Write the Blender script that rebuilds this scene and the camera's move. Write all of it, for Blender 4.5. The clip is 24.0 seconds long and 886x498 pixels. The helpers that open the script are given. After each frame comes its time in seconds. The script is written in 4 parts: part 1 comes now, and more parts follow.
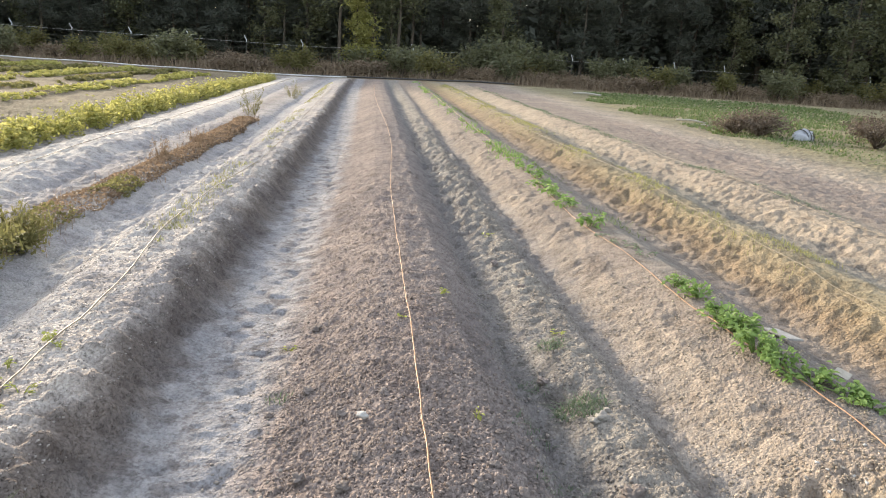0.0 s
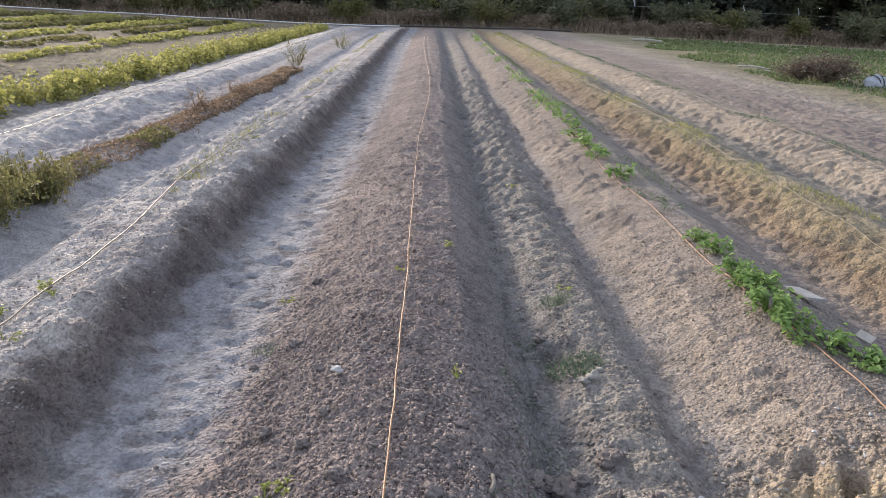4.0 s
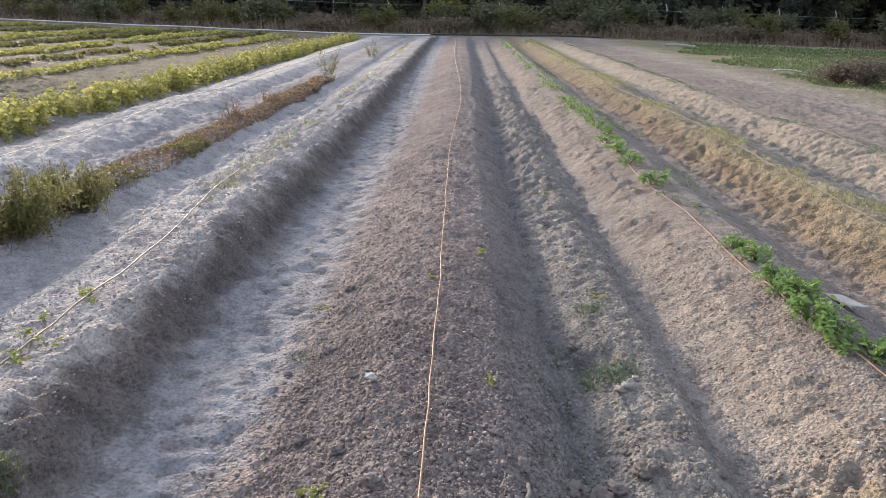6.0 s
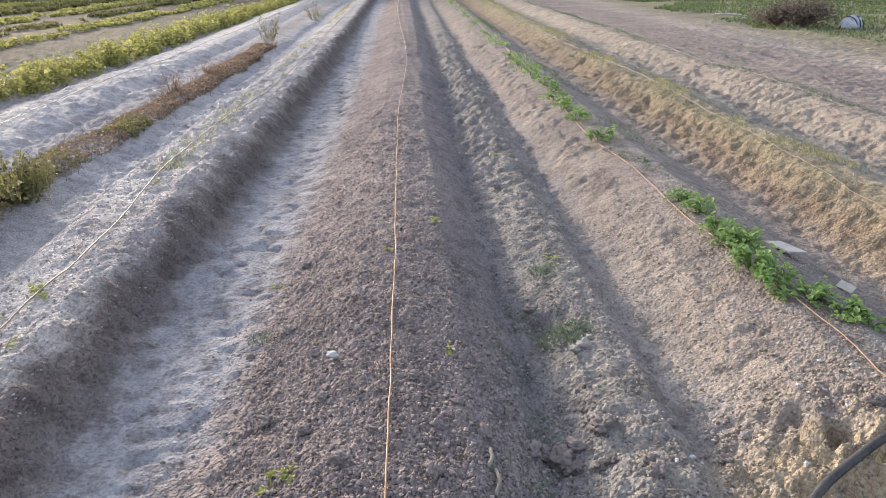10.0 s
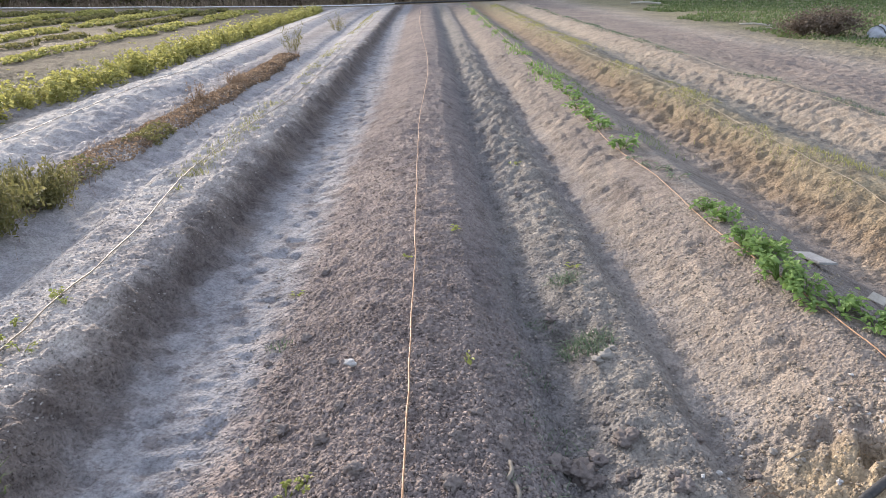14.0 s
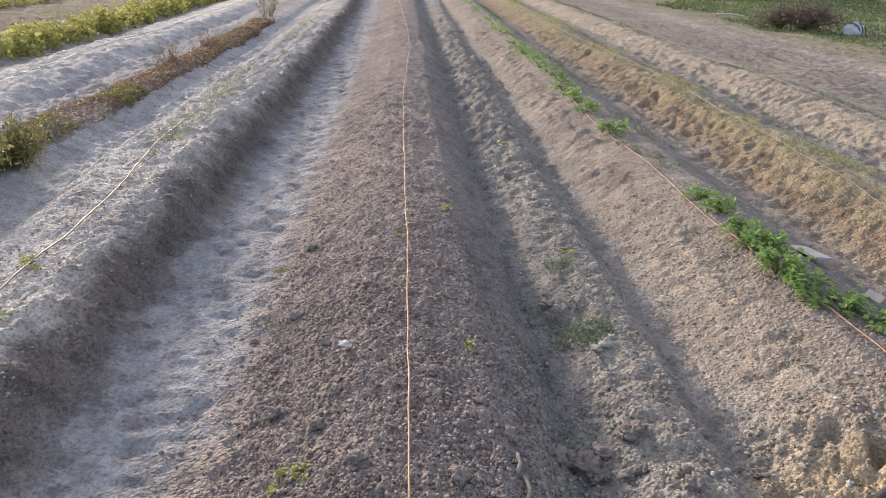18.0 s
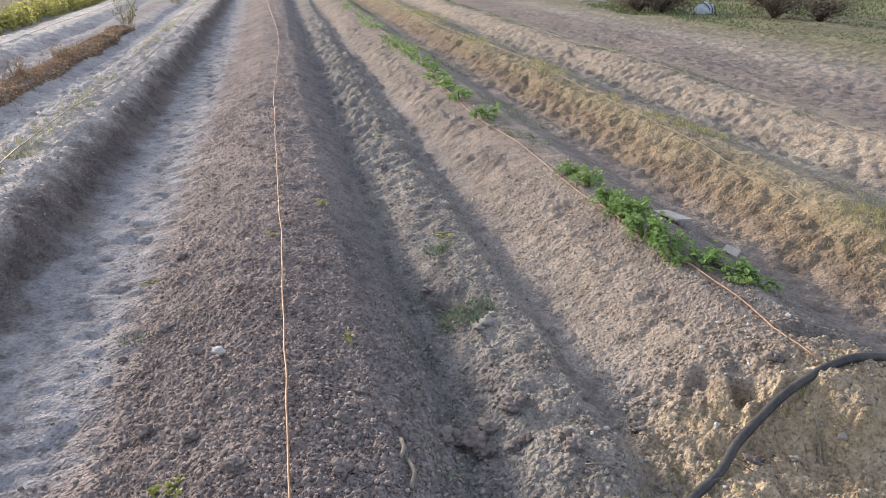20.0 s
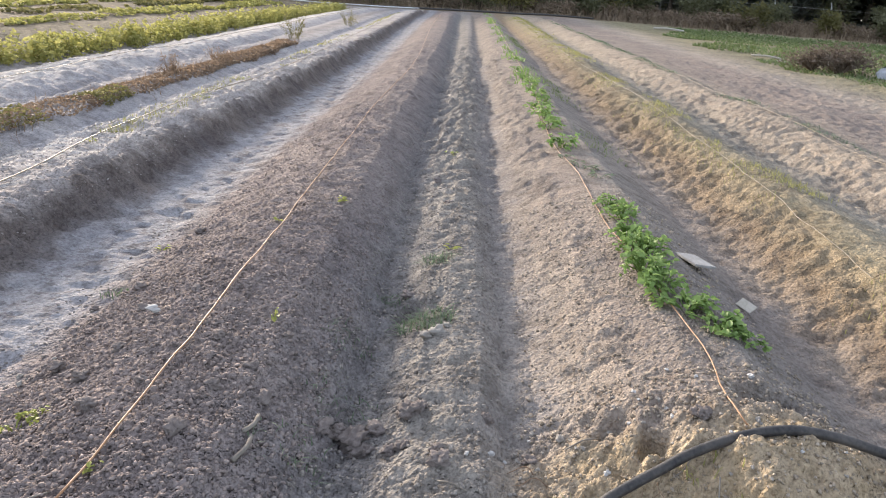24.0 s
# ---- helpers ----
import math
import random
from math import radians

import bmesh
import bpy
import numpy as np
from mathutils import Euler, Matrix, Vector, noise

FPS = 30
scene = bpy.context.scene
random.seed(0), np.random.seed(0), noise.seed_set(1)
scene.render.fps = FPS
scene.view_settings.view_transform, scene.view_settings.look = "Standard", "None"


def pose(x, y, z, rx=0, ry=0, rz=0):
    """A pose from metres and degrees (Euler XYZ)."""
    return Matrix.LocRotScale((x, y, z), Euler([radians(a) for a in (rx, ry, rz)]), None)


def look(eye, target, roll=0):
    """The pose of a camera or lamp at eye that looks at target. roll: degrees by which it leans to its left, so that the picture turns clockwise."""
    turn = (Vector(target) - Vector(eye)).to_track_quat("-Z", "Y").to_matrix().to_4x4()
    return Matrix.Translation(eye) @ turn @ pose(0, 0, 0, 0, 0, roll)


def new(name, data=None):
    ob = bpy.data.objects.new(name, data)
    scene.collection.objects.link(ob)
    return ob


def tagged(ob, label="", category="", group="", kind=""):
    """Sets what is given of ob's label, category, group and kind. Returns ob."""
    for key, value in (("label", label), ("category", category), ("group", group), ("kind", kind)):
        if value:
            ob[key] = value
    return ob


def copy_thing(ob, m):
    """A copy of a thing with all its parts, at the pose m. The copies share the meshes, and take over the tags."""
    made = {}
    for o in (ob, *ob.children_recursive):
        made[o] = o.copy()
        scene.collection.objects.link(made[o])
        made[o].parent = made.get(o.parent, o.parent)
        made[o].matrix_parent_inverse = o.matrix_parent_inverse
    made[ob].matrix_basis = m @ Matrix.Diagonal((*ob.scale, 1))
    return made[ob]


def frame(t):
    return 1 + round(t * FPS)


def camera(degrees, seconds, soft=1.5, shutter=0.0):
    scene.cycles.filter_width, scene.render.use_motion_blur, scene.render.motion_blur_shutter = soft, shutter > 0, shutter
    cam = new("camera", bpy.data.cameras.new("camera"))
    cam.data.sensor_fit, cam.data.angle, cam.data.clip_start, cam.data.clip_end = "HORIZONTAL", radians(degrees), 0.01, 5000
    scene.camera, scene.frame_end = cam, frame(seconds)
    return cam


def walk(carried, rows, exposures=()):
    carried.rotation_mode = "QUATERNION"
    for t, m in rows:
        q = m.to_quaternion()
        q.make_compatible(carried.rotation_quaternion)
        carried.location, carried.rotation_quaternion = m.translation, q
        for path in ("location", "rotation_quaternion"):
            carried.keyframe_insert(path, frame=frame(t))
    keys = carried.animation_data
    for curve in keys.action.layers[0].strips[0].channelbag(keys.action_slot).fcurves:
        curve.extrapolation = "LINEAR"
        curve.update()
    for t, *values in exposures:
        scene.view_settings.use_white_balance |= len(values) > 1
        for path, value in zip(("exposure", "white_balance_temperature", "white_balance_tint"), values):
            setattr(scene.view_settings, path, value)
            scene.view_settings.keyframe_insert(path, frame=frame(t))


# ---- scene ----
cam = camera(63.3, 24.0, soft=0.6, shutter=0.12)
PATH = [
    (0, (-0.192, 0.189, 1.616), (0.012, 2.112, 1.109), 4.1),
    (0.5, (0.063, 0.144, 1.579), (0.122, 2.022, 0.892), 2.1),
    (1, (0.229, 0.152, 1.609), (0.24, 1.978, 0.793), 0.4),
    (1.5, (0.215, 0.293, 1.669), (0.233, 2.202, 1.073), 1.6),
    (3.5, (0.138, 0.288, 1.608), (0.218, 2.186, 0.982), 2.7),
    (4, (0.142, 0.301, 1.597), (0.191, 2.194, 0.953), 3.2),
    (4.5, (0.118, 0.305, 1.591), (0.138, 2.19, 0.924), 3.9),
    (5, (0.107, 0.317, 1.605), (0.035, 2.214, 0.974), 3.8),
    (5.5, (0.125, 0.301, 1.599), (0.081, 2.203, 0.98), 2.6),
    (6, (0.13, 0.306, 1.593), (0.093, 2.204, 0.965), 2.3),
    (6.5, (0.127, 0.333, 1.657), (0.11, 2.232, 1.03), 1.8),
    (6.7, (0.109, 0.333, 1.725), (0.088, 2.29, 1.316), 1.1),
    (7, (0.128, 0.329, 1.761), (0.054, 2.321, 1.592), -0.3),
    (7.4, (0.127, 0.294, 1.749), (0.082, 2.28, 1.518), -0.6),
    (7.5, (0.144, 0.304, 1.749), (0.106, 2.287, 1.489), -0.7),
    (8, (0.141, 0.293, 1.751), (0.159, 2.273, 1.465), 0.2),
    (8.3, (0.18, 0.299, 1.703), (0.181, 2.264, 1.332), 0.5),
    (8.5, (0.143, 0.271, 1.674), (0.16, 2.219, 1.22), -0.6),
    (9, (0.147, 0.274, 1.666), (0.177, 2.18, 1.063), -0.7),
    (9.5, (0.163, 0.272, 1.645), (0.233, 2.11, 0.86), -0.0),
    (10, (0.149, 0.284, 1.666), (0.231, 2.143, 0.934), -0.1),
    (10.5, (0.149, 0.283, 1.668), (0.242, 2.172, 1.016), 0.1),
    (12.5, (0.163, 0.327, 1.657), (0.227, 2.214, 0.999), -0.3),
    (13, (0.167, 0.324, 1.653), (0.248, 2.209, 0.991), -0.1),
    (13.5, (0.168, 0.321, 1.657), (0.243, 2.205, 0.992), -0.1),
    (14, (0.152, 0.322, 1.64), (0.178, 2.193, 0.934), -0.3),
    (14.5, (0.134, 0.317, 1.643), (0.145, 2.18, 0.917), -0.6),
    (15, (0.149, 0.302, 1.645), (0.172, 2.173, 0.94), -0.9),
    (15.5, (0.104, 0.297, 1.655), (0.136, 2.168, 0.951), 0.2),
    (16, (0.073, 0.319, 1.618), (-0.089, 2.172, 0.882), 1.0),
    (16.2, (0.06, 0.33, 1.59), (-0.19, 2.196, 0.915), 1.1),
    (16.5, (0.053, 0.382, 1.62), (-0.151, 2.228, 0.88), -0.0),
    (17, (0.004, 0.428, 1.62), (-0.032, 2.274, 0.851), 2.4),
    (17.5, (-0.026, 0.451, 1.613), (0.008, 2.287, 0.819), 2.4),
    (18, (0.003, 0.447, 1.603), (0.128, 2.291, 0.841), 3.1),
    (18.5, (0.036, 0.44, 1.586), (0.322, 2.253, 0.792), 2.6),
    (20.5, (0.114, 0.454, 1.554), (0.522, 2.262, 0.803), 1.0),
    (21, (0.089, 0.466, 1.566), (0.464, 2.279, 0.81), 0.4),
    (21.5, (0.094, 0.462, 1.561), (0.479, 2.268, 0.793), 0.6),
    (22, (0.082, 0.471, 1.556), (0.408, 2.273, 0.753), -1.1),
    (22.5, (0.066, 0.498, 1.558), (0.292, 2.314, 0.749), 0.2),
    (23, (0.332, 0.407, 1.524), (0.412, 2.286, 0.846), -1.3),
    (23.2, (0.566, 0.339, 1.512), (0.566, 2.202, 0.784), -1.4),
    (23.5, (0.704, 0.309, 1.475), (0.87, 2.154, 0.721), 2.9),
    (23.7, (0.79, 0.342, 1.476), (0.897, 2.19, 0.72), 2.9),
    (24, (0.923, 0.399, 1.427), (0.908, 2.28, 0.748), 4.8),
]
walk(cam, [(t, look(eye, target, roll)) for t, eye, target, roll in PATH],
     exposures=[(0.0, 1.19, 6980, 8), (0.9, 0.72, 7230, 11), (1.5, 0.77, 6980, 11), (3.5, 0.68, 6350, 13), (6.6, 0.73, 6350, 13), (7.0, 0.57, 6350, 13), (7.5, -0.39, 6350, 13), (8.0, -0.99, 6350, 13),
                (8.4, -0.99, 6350, 13), (8.9, -0.09, 6310, 13), (9.5, 0.88, 6280, 13), (14.0, 0.88, 6280, 13), (15.0, 0.94, 6380, 12), (15.9, 0.87, 6830, 13), (17.0, 0.69, 6680, 13), (20.5, 0.68, 6400, 13), (24.0, 1.00, 6530, 12)])

# ---- world and sun ----
SUN_AZ, SUN_EL = radians(-32), radians(13)
world = bpy.data.worlds.new("sky")
scene.world = world
world.use_nodes = True
wn, wl = world.node_tree.nodes, world.node_tree.links
wn.clear()
sky = wn.new("ShaderNodeTexSky")
sky.sky_type = "NISHITA"
sky.sun_disc = False
sky.sun_elevation, sky.sun_rotation = SUN_EL, SUN_AZ % (2 * math.pi)
sky.altitude, sky.air_density, sky.dust_density, sky.ozone_density = 50, 1.0, 2.0, 2.0
pale = wn.new("ShaderNodeHueSaturation")
pale.inputs["Saturation"].default_value = 0.62
cloud_map = wn.new("ShaderNodeTexCoord")
stretch = wn.new("ShaderNodeMapping")
stretch.inputs["Scale"].default_value = (1.6, 1.6, 7.0)
clouds = wn.new("ShaderNodeTexNoise")
clouds.inputs["Scale"].default_value = 1.7
clouds.inputs["Detail"].default_value = 6.0
cover = wn.new("ShaderNodeMapRange")
cover.inputs[1].default_value, cover.inputs[2].default_value = 0.35, 0.7
cover.inputs[3].default_value, cover.inputs[4].default_value = 0.85, 1.6
veil = wn.new("ShaderNodeVectorMath")
veil.operation = "SCALE"
bg = wn.new("ShaderNodeBackground")
bg.inputs["Strength"].default_value = 0.15
wout = wn.new("ShaderNodeOutputWorld")
wl.new(sky.outputs["Color"], pale.inputs["Color"])
wl.new(cloud_map.outputs["Generated"], stretch.inputs["Vector"])
wl.new(stretch.outputs["Vector"], clouds.inputs["Vector"])
wl.new(clouds.outputs["Fac"], cover.inputs[0])
wl.new(pale.outputs["Color"], veil.inputs[0])
wl.new(cover.outputs[0], veil.inputs["Scale"])
haze = wn.new("ShaderNodeVectorMath")
haze.operation = "ADD"
haze.inputs[1].default_value = (1.33, 1.42, 1.61)  # thin even cloud
wl.new(veil.outputs[0], haze.inputs[0])
wl.new(haze.outputs[0], bg.inputs["Color"])
wl.new(bg.outputs[0], wout.inputs["Surface"])

sun = new("sun", bpy.data.lights.new("sun", "SUN"))
sun.data.energy, sun.data.angle, sun.data.color = 3.1, radians(5), (1.0, 0.86, 0.69)
sun.matrix_world = look((0, 0, 0), (-math.sin(SUN_AZ) * math.cos(SUN_EL), -math.cos(SUN_AZ) * math.cos(SUN_EL), -math.sin(SUN_EL)))
# ---- materials ----
def material(name, rough=0.9, metal=0.0):
    m = bpy.data.materials.new(name)
    m.use_nodes = True
    b = m.node_tree.nodes["Principled BSDF"]
    b.inputs["Roughness"].default_value = rough
    b.inputs["Metallic"].default_value = metal
    b.inputs["Specular IOR Level"].default_value = 0.25
    return m, m.node_tree.nodes, m.node_tree.links, b


def noise_node(n, l, scale, detail=4.0, vector=None, rough=0.6):
    t = n.new("ShaderNodeTexNoise")
    t.inputs["Scale"].default_value, t.inputs["Detail"].default_value, t.inputs["Roughness"].default_value = scale, detail, rough
    if vector is not None:
        l.new(vector, t.inputs["Vector"])
    return t.outputs["Fac"]


def ramp_node(n, l, fac, stops):
    r = n.new("ShaderNodeValToRGB")
    e = r.color_ramp.elements
    while len(e) < len(stops):
        e.new(0.5)
    for el, (p, c) in zip(e, stops):
        el.position, el.color = p, (*c, 1)
    l.new(fac, r.inputs["Fac"])
    return r.outputs["Color"]


def span(n, l, value, a, b, c, d):
    r = n.new("ShaderNodeMapRange")
    for i, v in enumerate((a, b, c, d)):
        r.inputs[i + 1].default_value = v
    l.new(value, r.inputs[0])
    return r.outputs[0]


def calc(n, l, op, a, b):
    r = n.new("ShaderNodeMath")
    r.operation = op
    for i, v in enumerate((a, b)):
        if isinstance(v, (int, float)):
            r.inputs[i].default_value = v
        else:
            l.new(v, r.inputs[i])
    return r.outputs[0]


def blend(n, l, fac, a, b, kind="MIX"):
    r = n.new("ShaderNodeMix")
    r.data_type, r.blend_type = "RGBA", kind
    for i, v in ((0, fac), (6, a), (7, b)):
        if isinstance(v, (int, float)):
            r.inputs[i].default_value = v
        elif isinstance(v, tuple):
            r.inputs[i].default_value = (*v, 1)
        else:
            l.new(v, r.inputs[i])
    return r.outputs[2]


def mottled(name, a, b, scale, rough=0.9, bump=0.3, fine=8.0, metal=0.0, vary=0.0, bright=1.0):
    """Two colours mixed by noise at two scales, with relief."""
    m, n, l, p = material(name, rough, metal)
    co = n.new("ShaderNodeTexCoord").outputs["Object"]
    f = calc(n, l, "ADD", calc(n, l, "MULTIPLY", noise_node(n, l, scale, 3, co), 0.6), calc(n, l, "MULTIPLY", noise_node(n, l, scale * fine, 4, co), 0.4))
    col = ramp_node(n, l, f, [(0.35, a), (0.65, b)])
    if vary:
        info = n.new("ShaderNodeObjectInfo")
        col = blend(n, l, 1.0, col, ramp_node(n, l, info.outputs["Random"], [(0.0, (1 - vary,) * 3), (1.0, (1.0, 1.0, 1.0))]), "MULTIPLY")
    l.new(col, p.inputs["Base Color"])
    if bump:
        bp = n.new("ShaderNodeBump")
        bp.inputs["Strength"].default_value, bp.inputs["Distance"].default_value = bump, 0.3 / (scale * fine)
        l.new(noise_node(n, l, scale * fine, 5, co), bp.inputs["Height"])
        l.new(bp.outputs[0], p.inputs["Normal"])
    return m


def leafy(name, a, b, through_light=0.35, rough=0.6, gloss=0.25):
    """Leaves: each island its own shade, some light let through."""
    m, n, l, p = material(name, rough)
    p.inputs["Specular IOR Level"].default_value = gloss
    geo = n.new("ShaderNodeNewGeometry")
    info = n.new("ShaderNodeObjectInfo")
    f = calc(n, l, "ADD", calc(n, l, "MULTIPLY", geo.outputs["Random Per Island"], 0.7), calc(n, l, "MULTIPLY", info.outputs["Random"], 0.3))
    col = ramp_node(n, l, f, [(0.0, a), (1.0, b)])
    l.new(col, p.inputs["Base Color"])
    tr = n.new("ShaderNodeBsdfTranslucent")
    l.new(col, tr.inputs["Color"])
    mix = n.new("ShaderNodeMixShader")
    mix.inputs[0].default_value = through_light
    l.new(p.outputs[0], mix.inputs[1])
    l.new(tr.outputs[0], mix.inputs[2])
    l.new(mix.outputs[0], n["Material Output"].inputs["Surface"])
    return m


def soil_material():
    m, n, l, p = material("field_soil", 0.95)
    p.inputs["Specular IOR Level"].default_value = 0.12
    geo = n.new("ShaderNodeNewGeometry").outputs["Position"]
    sep = n.new("ShaderNodeSeparateXYZ")
    l.new(geo, sep.inputs[0])
    px, py = sep.outputs[0], sep.outputs[1]
    wob = calc(n, l, "MULTIPLY", calc(n, l, "SUBTRACT", noise_node(n, l, 3.2, 6, geo, 0.65), 0.5), 0.40)
    drift = span(n, l, py, 12, 34, 0.0, 0.28)
    x = calc(n, l, "ADD", calc(n, l, "ADD", px, wob), drift)
    spill = calc(n, l, "MULTIPLY", span(n, l, py, 2.75, 1.9, 0.0, 0.24), calc(n, l, "MULTIPLY", span(n, l, x, -1.15, -0.85, 0, 1), span(n, l, x, -0.3, -0.5, 0, 1)))
    x = calc(n, l, "ADD", x, spill)
    f = span(n, l, x, -10, 10, 0, 1)
    # west of -2.5 the colours are kept lighter to carry sun glare
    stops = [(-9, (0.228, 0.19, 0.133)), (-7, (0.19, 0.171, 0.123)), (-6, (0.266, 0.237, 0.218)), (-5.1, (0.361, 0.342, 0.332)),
             # crests at -4.4 and -1.8: pale soil, direct sun painted in lighter
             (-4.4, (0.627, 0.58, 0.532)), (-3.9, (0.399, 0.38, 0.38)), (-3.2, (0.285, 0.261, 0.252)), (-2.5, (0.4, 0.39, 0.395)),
             # flank from -1.38 to -1.2: damp soil, with its shade painted in darker
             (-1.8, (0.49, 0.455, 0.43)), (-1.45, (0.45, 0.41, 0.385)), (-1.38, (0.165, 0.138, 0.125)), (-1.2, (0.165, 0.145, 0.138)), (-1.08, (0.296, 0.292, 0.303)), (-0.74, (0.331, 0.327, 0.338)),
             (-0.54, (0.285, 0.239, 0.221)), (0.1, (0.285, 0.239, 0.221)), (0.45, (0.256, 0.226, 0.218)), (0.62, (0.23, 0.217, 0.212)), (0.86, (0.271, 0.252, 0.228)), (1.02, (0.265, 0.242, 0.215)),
             (1.22, (0.272, 0.249, 0.233)), (1.42, (0.296, 0.252, 0.211)), (1.75, (0.284, 0.239, 0.204)), (2.05, (0.239, 0.217, 0.195)), (2.5, (0.254, 0.221, 0.196)),
             (2.8, (0.268, 0.205, 0.141)), (3.15, (0.298, 0.249, 0.164)), (3.75, (0.268, 0.246, 0.208)), (4.3, (0.372, 0.312, 0.246)), (4.9, (0.327, 0.279, 0.223)), (5.6, (0.273, 0.229, 0.198)), (6.6, (0.29, 0.242, 0.211)), (7.4, (0.37, 0.317, 0.264)), (9.4, (0.264, 0.238, 0.15))]
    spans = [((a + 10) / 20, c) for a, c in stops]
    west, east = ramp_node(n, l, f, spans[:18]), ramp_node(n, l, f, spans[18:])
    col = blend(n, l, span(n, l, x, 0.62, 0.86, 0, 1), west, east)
    # patches of damp, washed and dusty soil
    big = ramp_node(n, l, noise_node(n, l, 1.1, 5, geo), [(0.32, (0.80, 0.80, 0.83)), (0.68, (1.12, 1.10, 1.07))])
    col = blend(n, l, 1.0, col, big, "MULTIPLY")
    mid = ramp_node(n, l, noise_node(n, l, 9.0, 6, geo, 0.6), [(0.36, (0.74, 0.73, 0.73)), (0.50, (1.0, 1.0, 1.0)), (0.66, (1.12, 1.11, 1.10))])
    col = blend(n, l, 1.0, col, mid, "MULTIPLY")
    grain = ramp_node(n, l, noise_node(n, l, 60.0, 4, geo, 0.6), [(0.36, (0.75, 0.74, 0.73)), (0.5, (1.0, 1.0, 1.0)), (0.64, (1.16, 1.16, 1.15))])
    col = blend(n, l, 1.0, col, grain, "MULTIPLY")
    stain = ramp_node(n, l, noise_node(n, l, 4.3, 6, geo, 0.65), [(0.36, (0.82, 0.80, 0.79)), (0.46, (1.0, 1.0, 1.0))])
    col = blend(n, l, 1.0, col, stain, "MULTIPLY")
    # dark crusted blotches on the pale furrow floor
    floor_strip = calc(n, l, "MULTIPLY", span(n, l, x, -1.25, -1.05, 0, 1), span(n, l, x, -0.5, -0.72, 0, 1))
    crust = span(n, l, noise_node(n, l, 8.5, 7, geo, 0.65), 0.46, 0.40, 0, 1)
    col = blend(n, l, calc(n, l, "MULTIPLY", floor_strip, crust), col, blend(n, l, 1.0, col, (0.66, 0.63, 0.62), "MULTIPLY"))
    # the weedy verge at the far end and outside the beds
    far = span(n, l, calc(n, l, "ADD", py, calc(n, l, "MULTIPLY", noise_node(n, l, 0.6, 4, geo), 5.0)), 46.5, 49.5, 0, 1)
    col = blend(n, l, far, col, ramp_node(n, l, noise_node(n, l, 0.9, 5, geo), [(0.35, (0.09, 0.075, 0.045)), (0.65, (0.20, 0.15, 0.09))]))
    # the trodden headland, and the yellow subsoil at the dug bed end
    head = span(n, l, calc(n, l, "ADD", py, wob), 1.75, 1.5, 0, 1)
    col = blend(n, l, head, col, blend(n, l, 1.0, (0.31, 0.26, 0.205), mid, "MULTIPLY"))
    dug = calc(n, l, "MULTIPLY", span(n, l, calc(n, l, "ADD", py, wob), 2.46, 2.30, 0, 1), span(n, l, x, 1.08, 1.36, 0, 1))
    dug = calc(n, l, "MULTIPLY", dug, span(n, l, calc(n, l, "ADD", py, wob), 1.3, 1.7, 0, 1))
    col = blend(n, l, dug, col, blend(n, l, 1.0, ramp_node(n, l, noise_node(n, l, 7.0, 5, geo, 0.6), [(0.38, (0.32, 0.25, 0.165)), (0.62, (0.43, 0.345, 0.245))]), grain, "MULTIPLY"))
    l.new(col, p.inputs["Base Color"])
    # relief: loose granules on the tilled soil, finer grit on the washed sand
    rough = [(-5.1, 0.5), (-3.9, 0.45), (-2.5, 0.5), (-1.9, 0.75), (-1.3, 0.8), (-1.08, 0.35), (-0.78, 0.4), (-0.52, 1.0), (0.5, 1.0), (0.75, 0.6), (1.02, 0.55), (1.25, 0.35), (1.7, 0.45), (2.1, 0.45), (2.6, 0.4), (2.85, 0.65), (3.2, 0.4), (4.2, 0.4), (5.6, 0.5)]
    loose = ramp_node(n, l, f, [((a + 10) / 20, (c, c, c)) for a, c in rough])
    vor = n.new("ShaderNodeTexVoronoi")
    vor.inputs["Scale"].default_value = 55.0
    l.new(geo, vor.inputs["Vector"])
    granule = span(n, l, vor.outputs["Distance"], 0.0, 0.65, 1.0, 0.0)
    lumps = calc(n, l, "ADD", calc(n, l, "ADD", calc(n, l, "MULTIPLY", granule, 0.75), noise_node(n, l, 26.0, 4, geo, 0.55)), calc(n, l, "MULTIPLY", noise_node(n, l, 13.0, 3, geo, 0.6), 1.5))
    bp = n.new("ShaderNodeBump")
    bp.inputs["Strength"].default_value, bp.inputs["Distance"].default_value = 1.0, 0.019
    l.new(calc(n, l, "MULTIPLY", lumps, loose), bp.inputs["Height"])
    grit = n.new("ShaderNodeBump")
    grit.inputs["Strength"].default_value, grit.inputs["Distance"].default_value = 0.8, 0.0036
    sandy = n.new("ShaderNodeTexVoronoi")
    sandy.inputs["Scale"].default_value = 125.0
    l.new(geo, sandy.inputs["Vector"])
    l.new(calc(n, l, "ADD", span(n, l, sandy.outputs["Distance"], 0.0, 0.65, 1.0, 0.0), noise_node(n, l, 190.0, 2, geo, 0.55)), grit.inputs["Height"])
    l.new(bp.outputs[0], grit.inputs["Normal"])
    l.new(grit.outputs[0], p.inputs["Normal"])
    return m


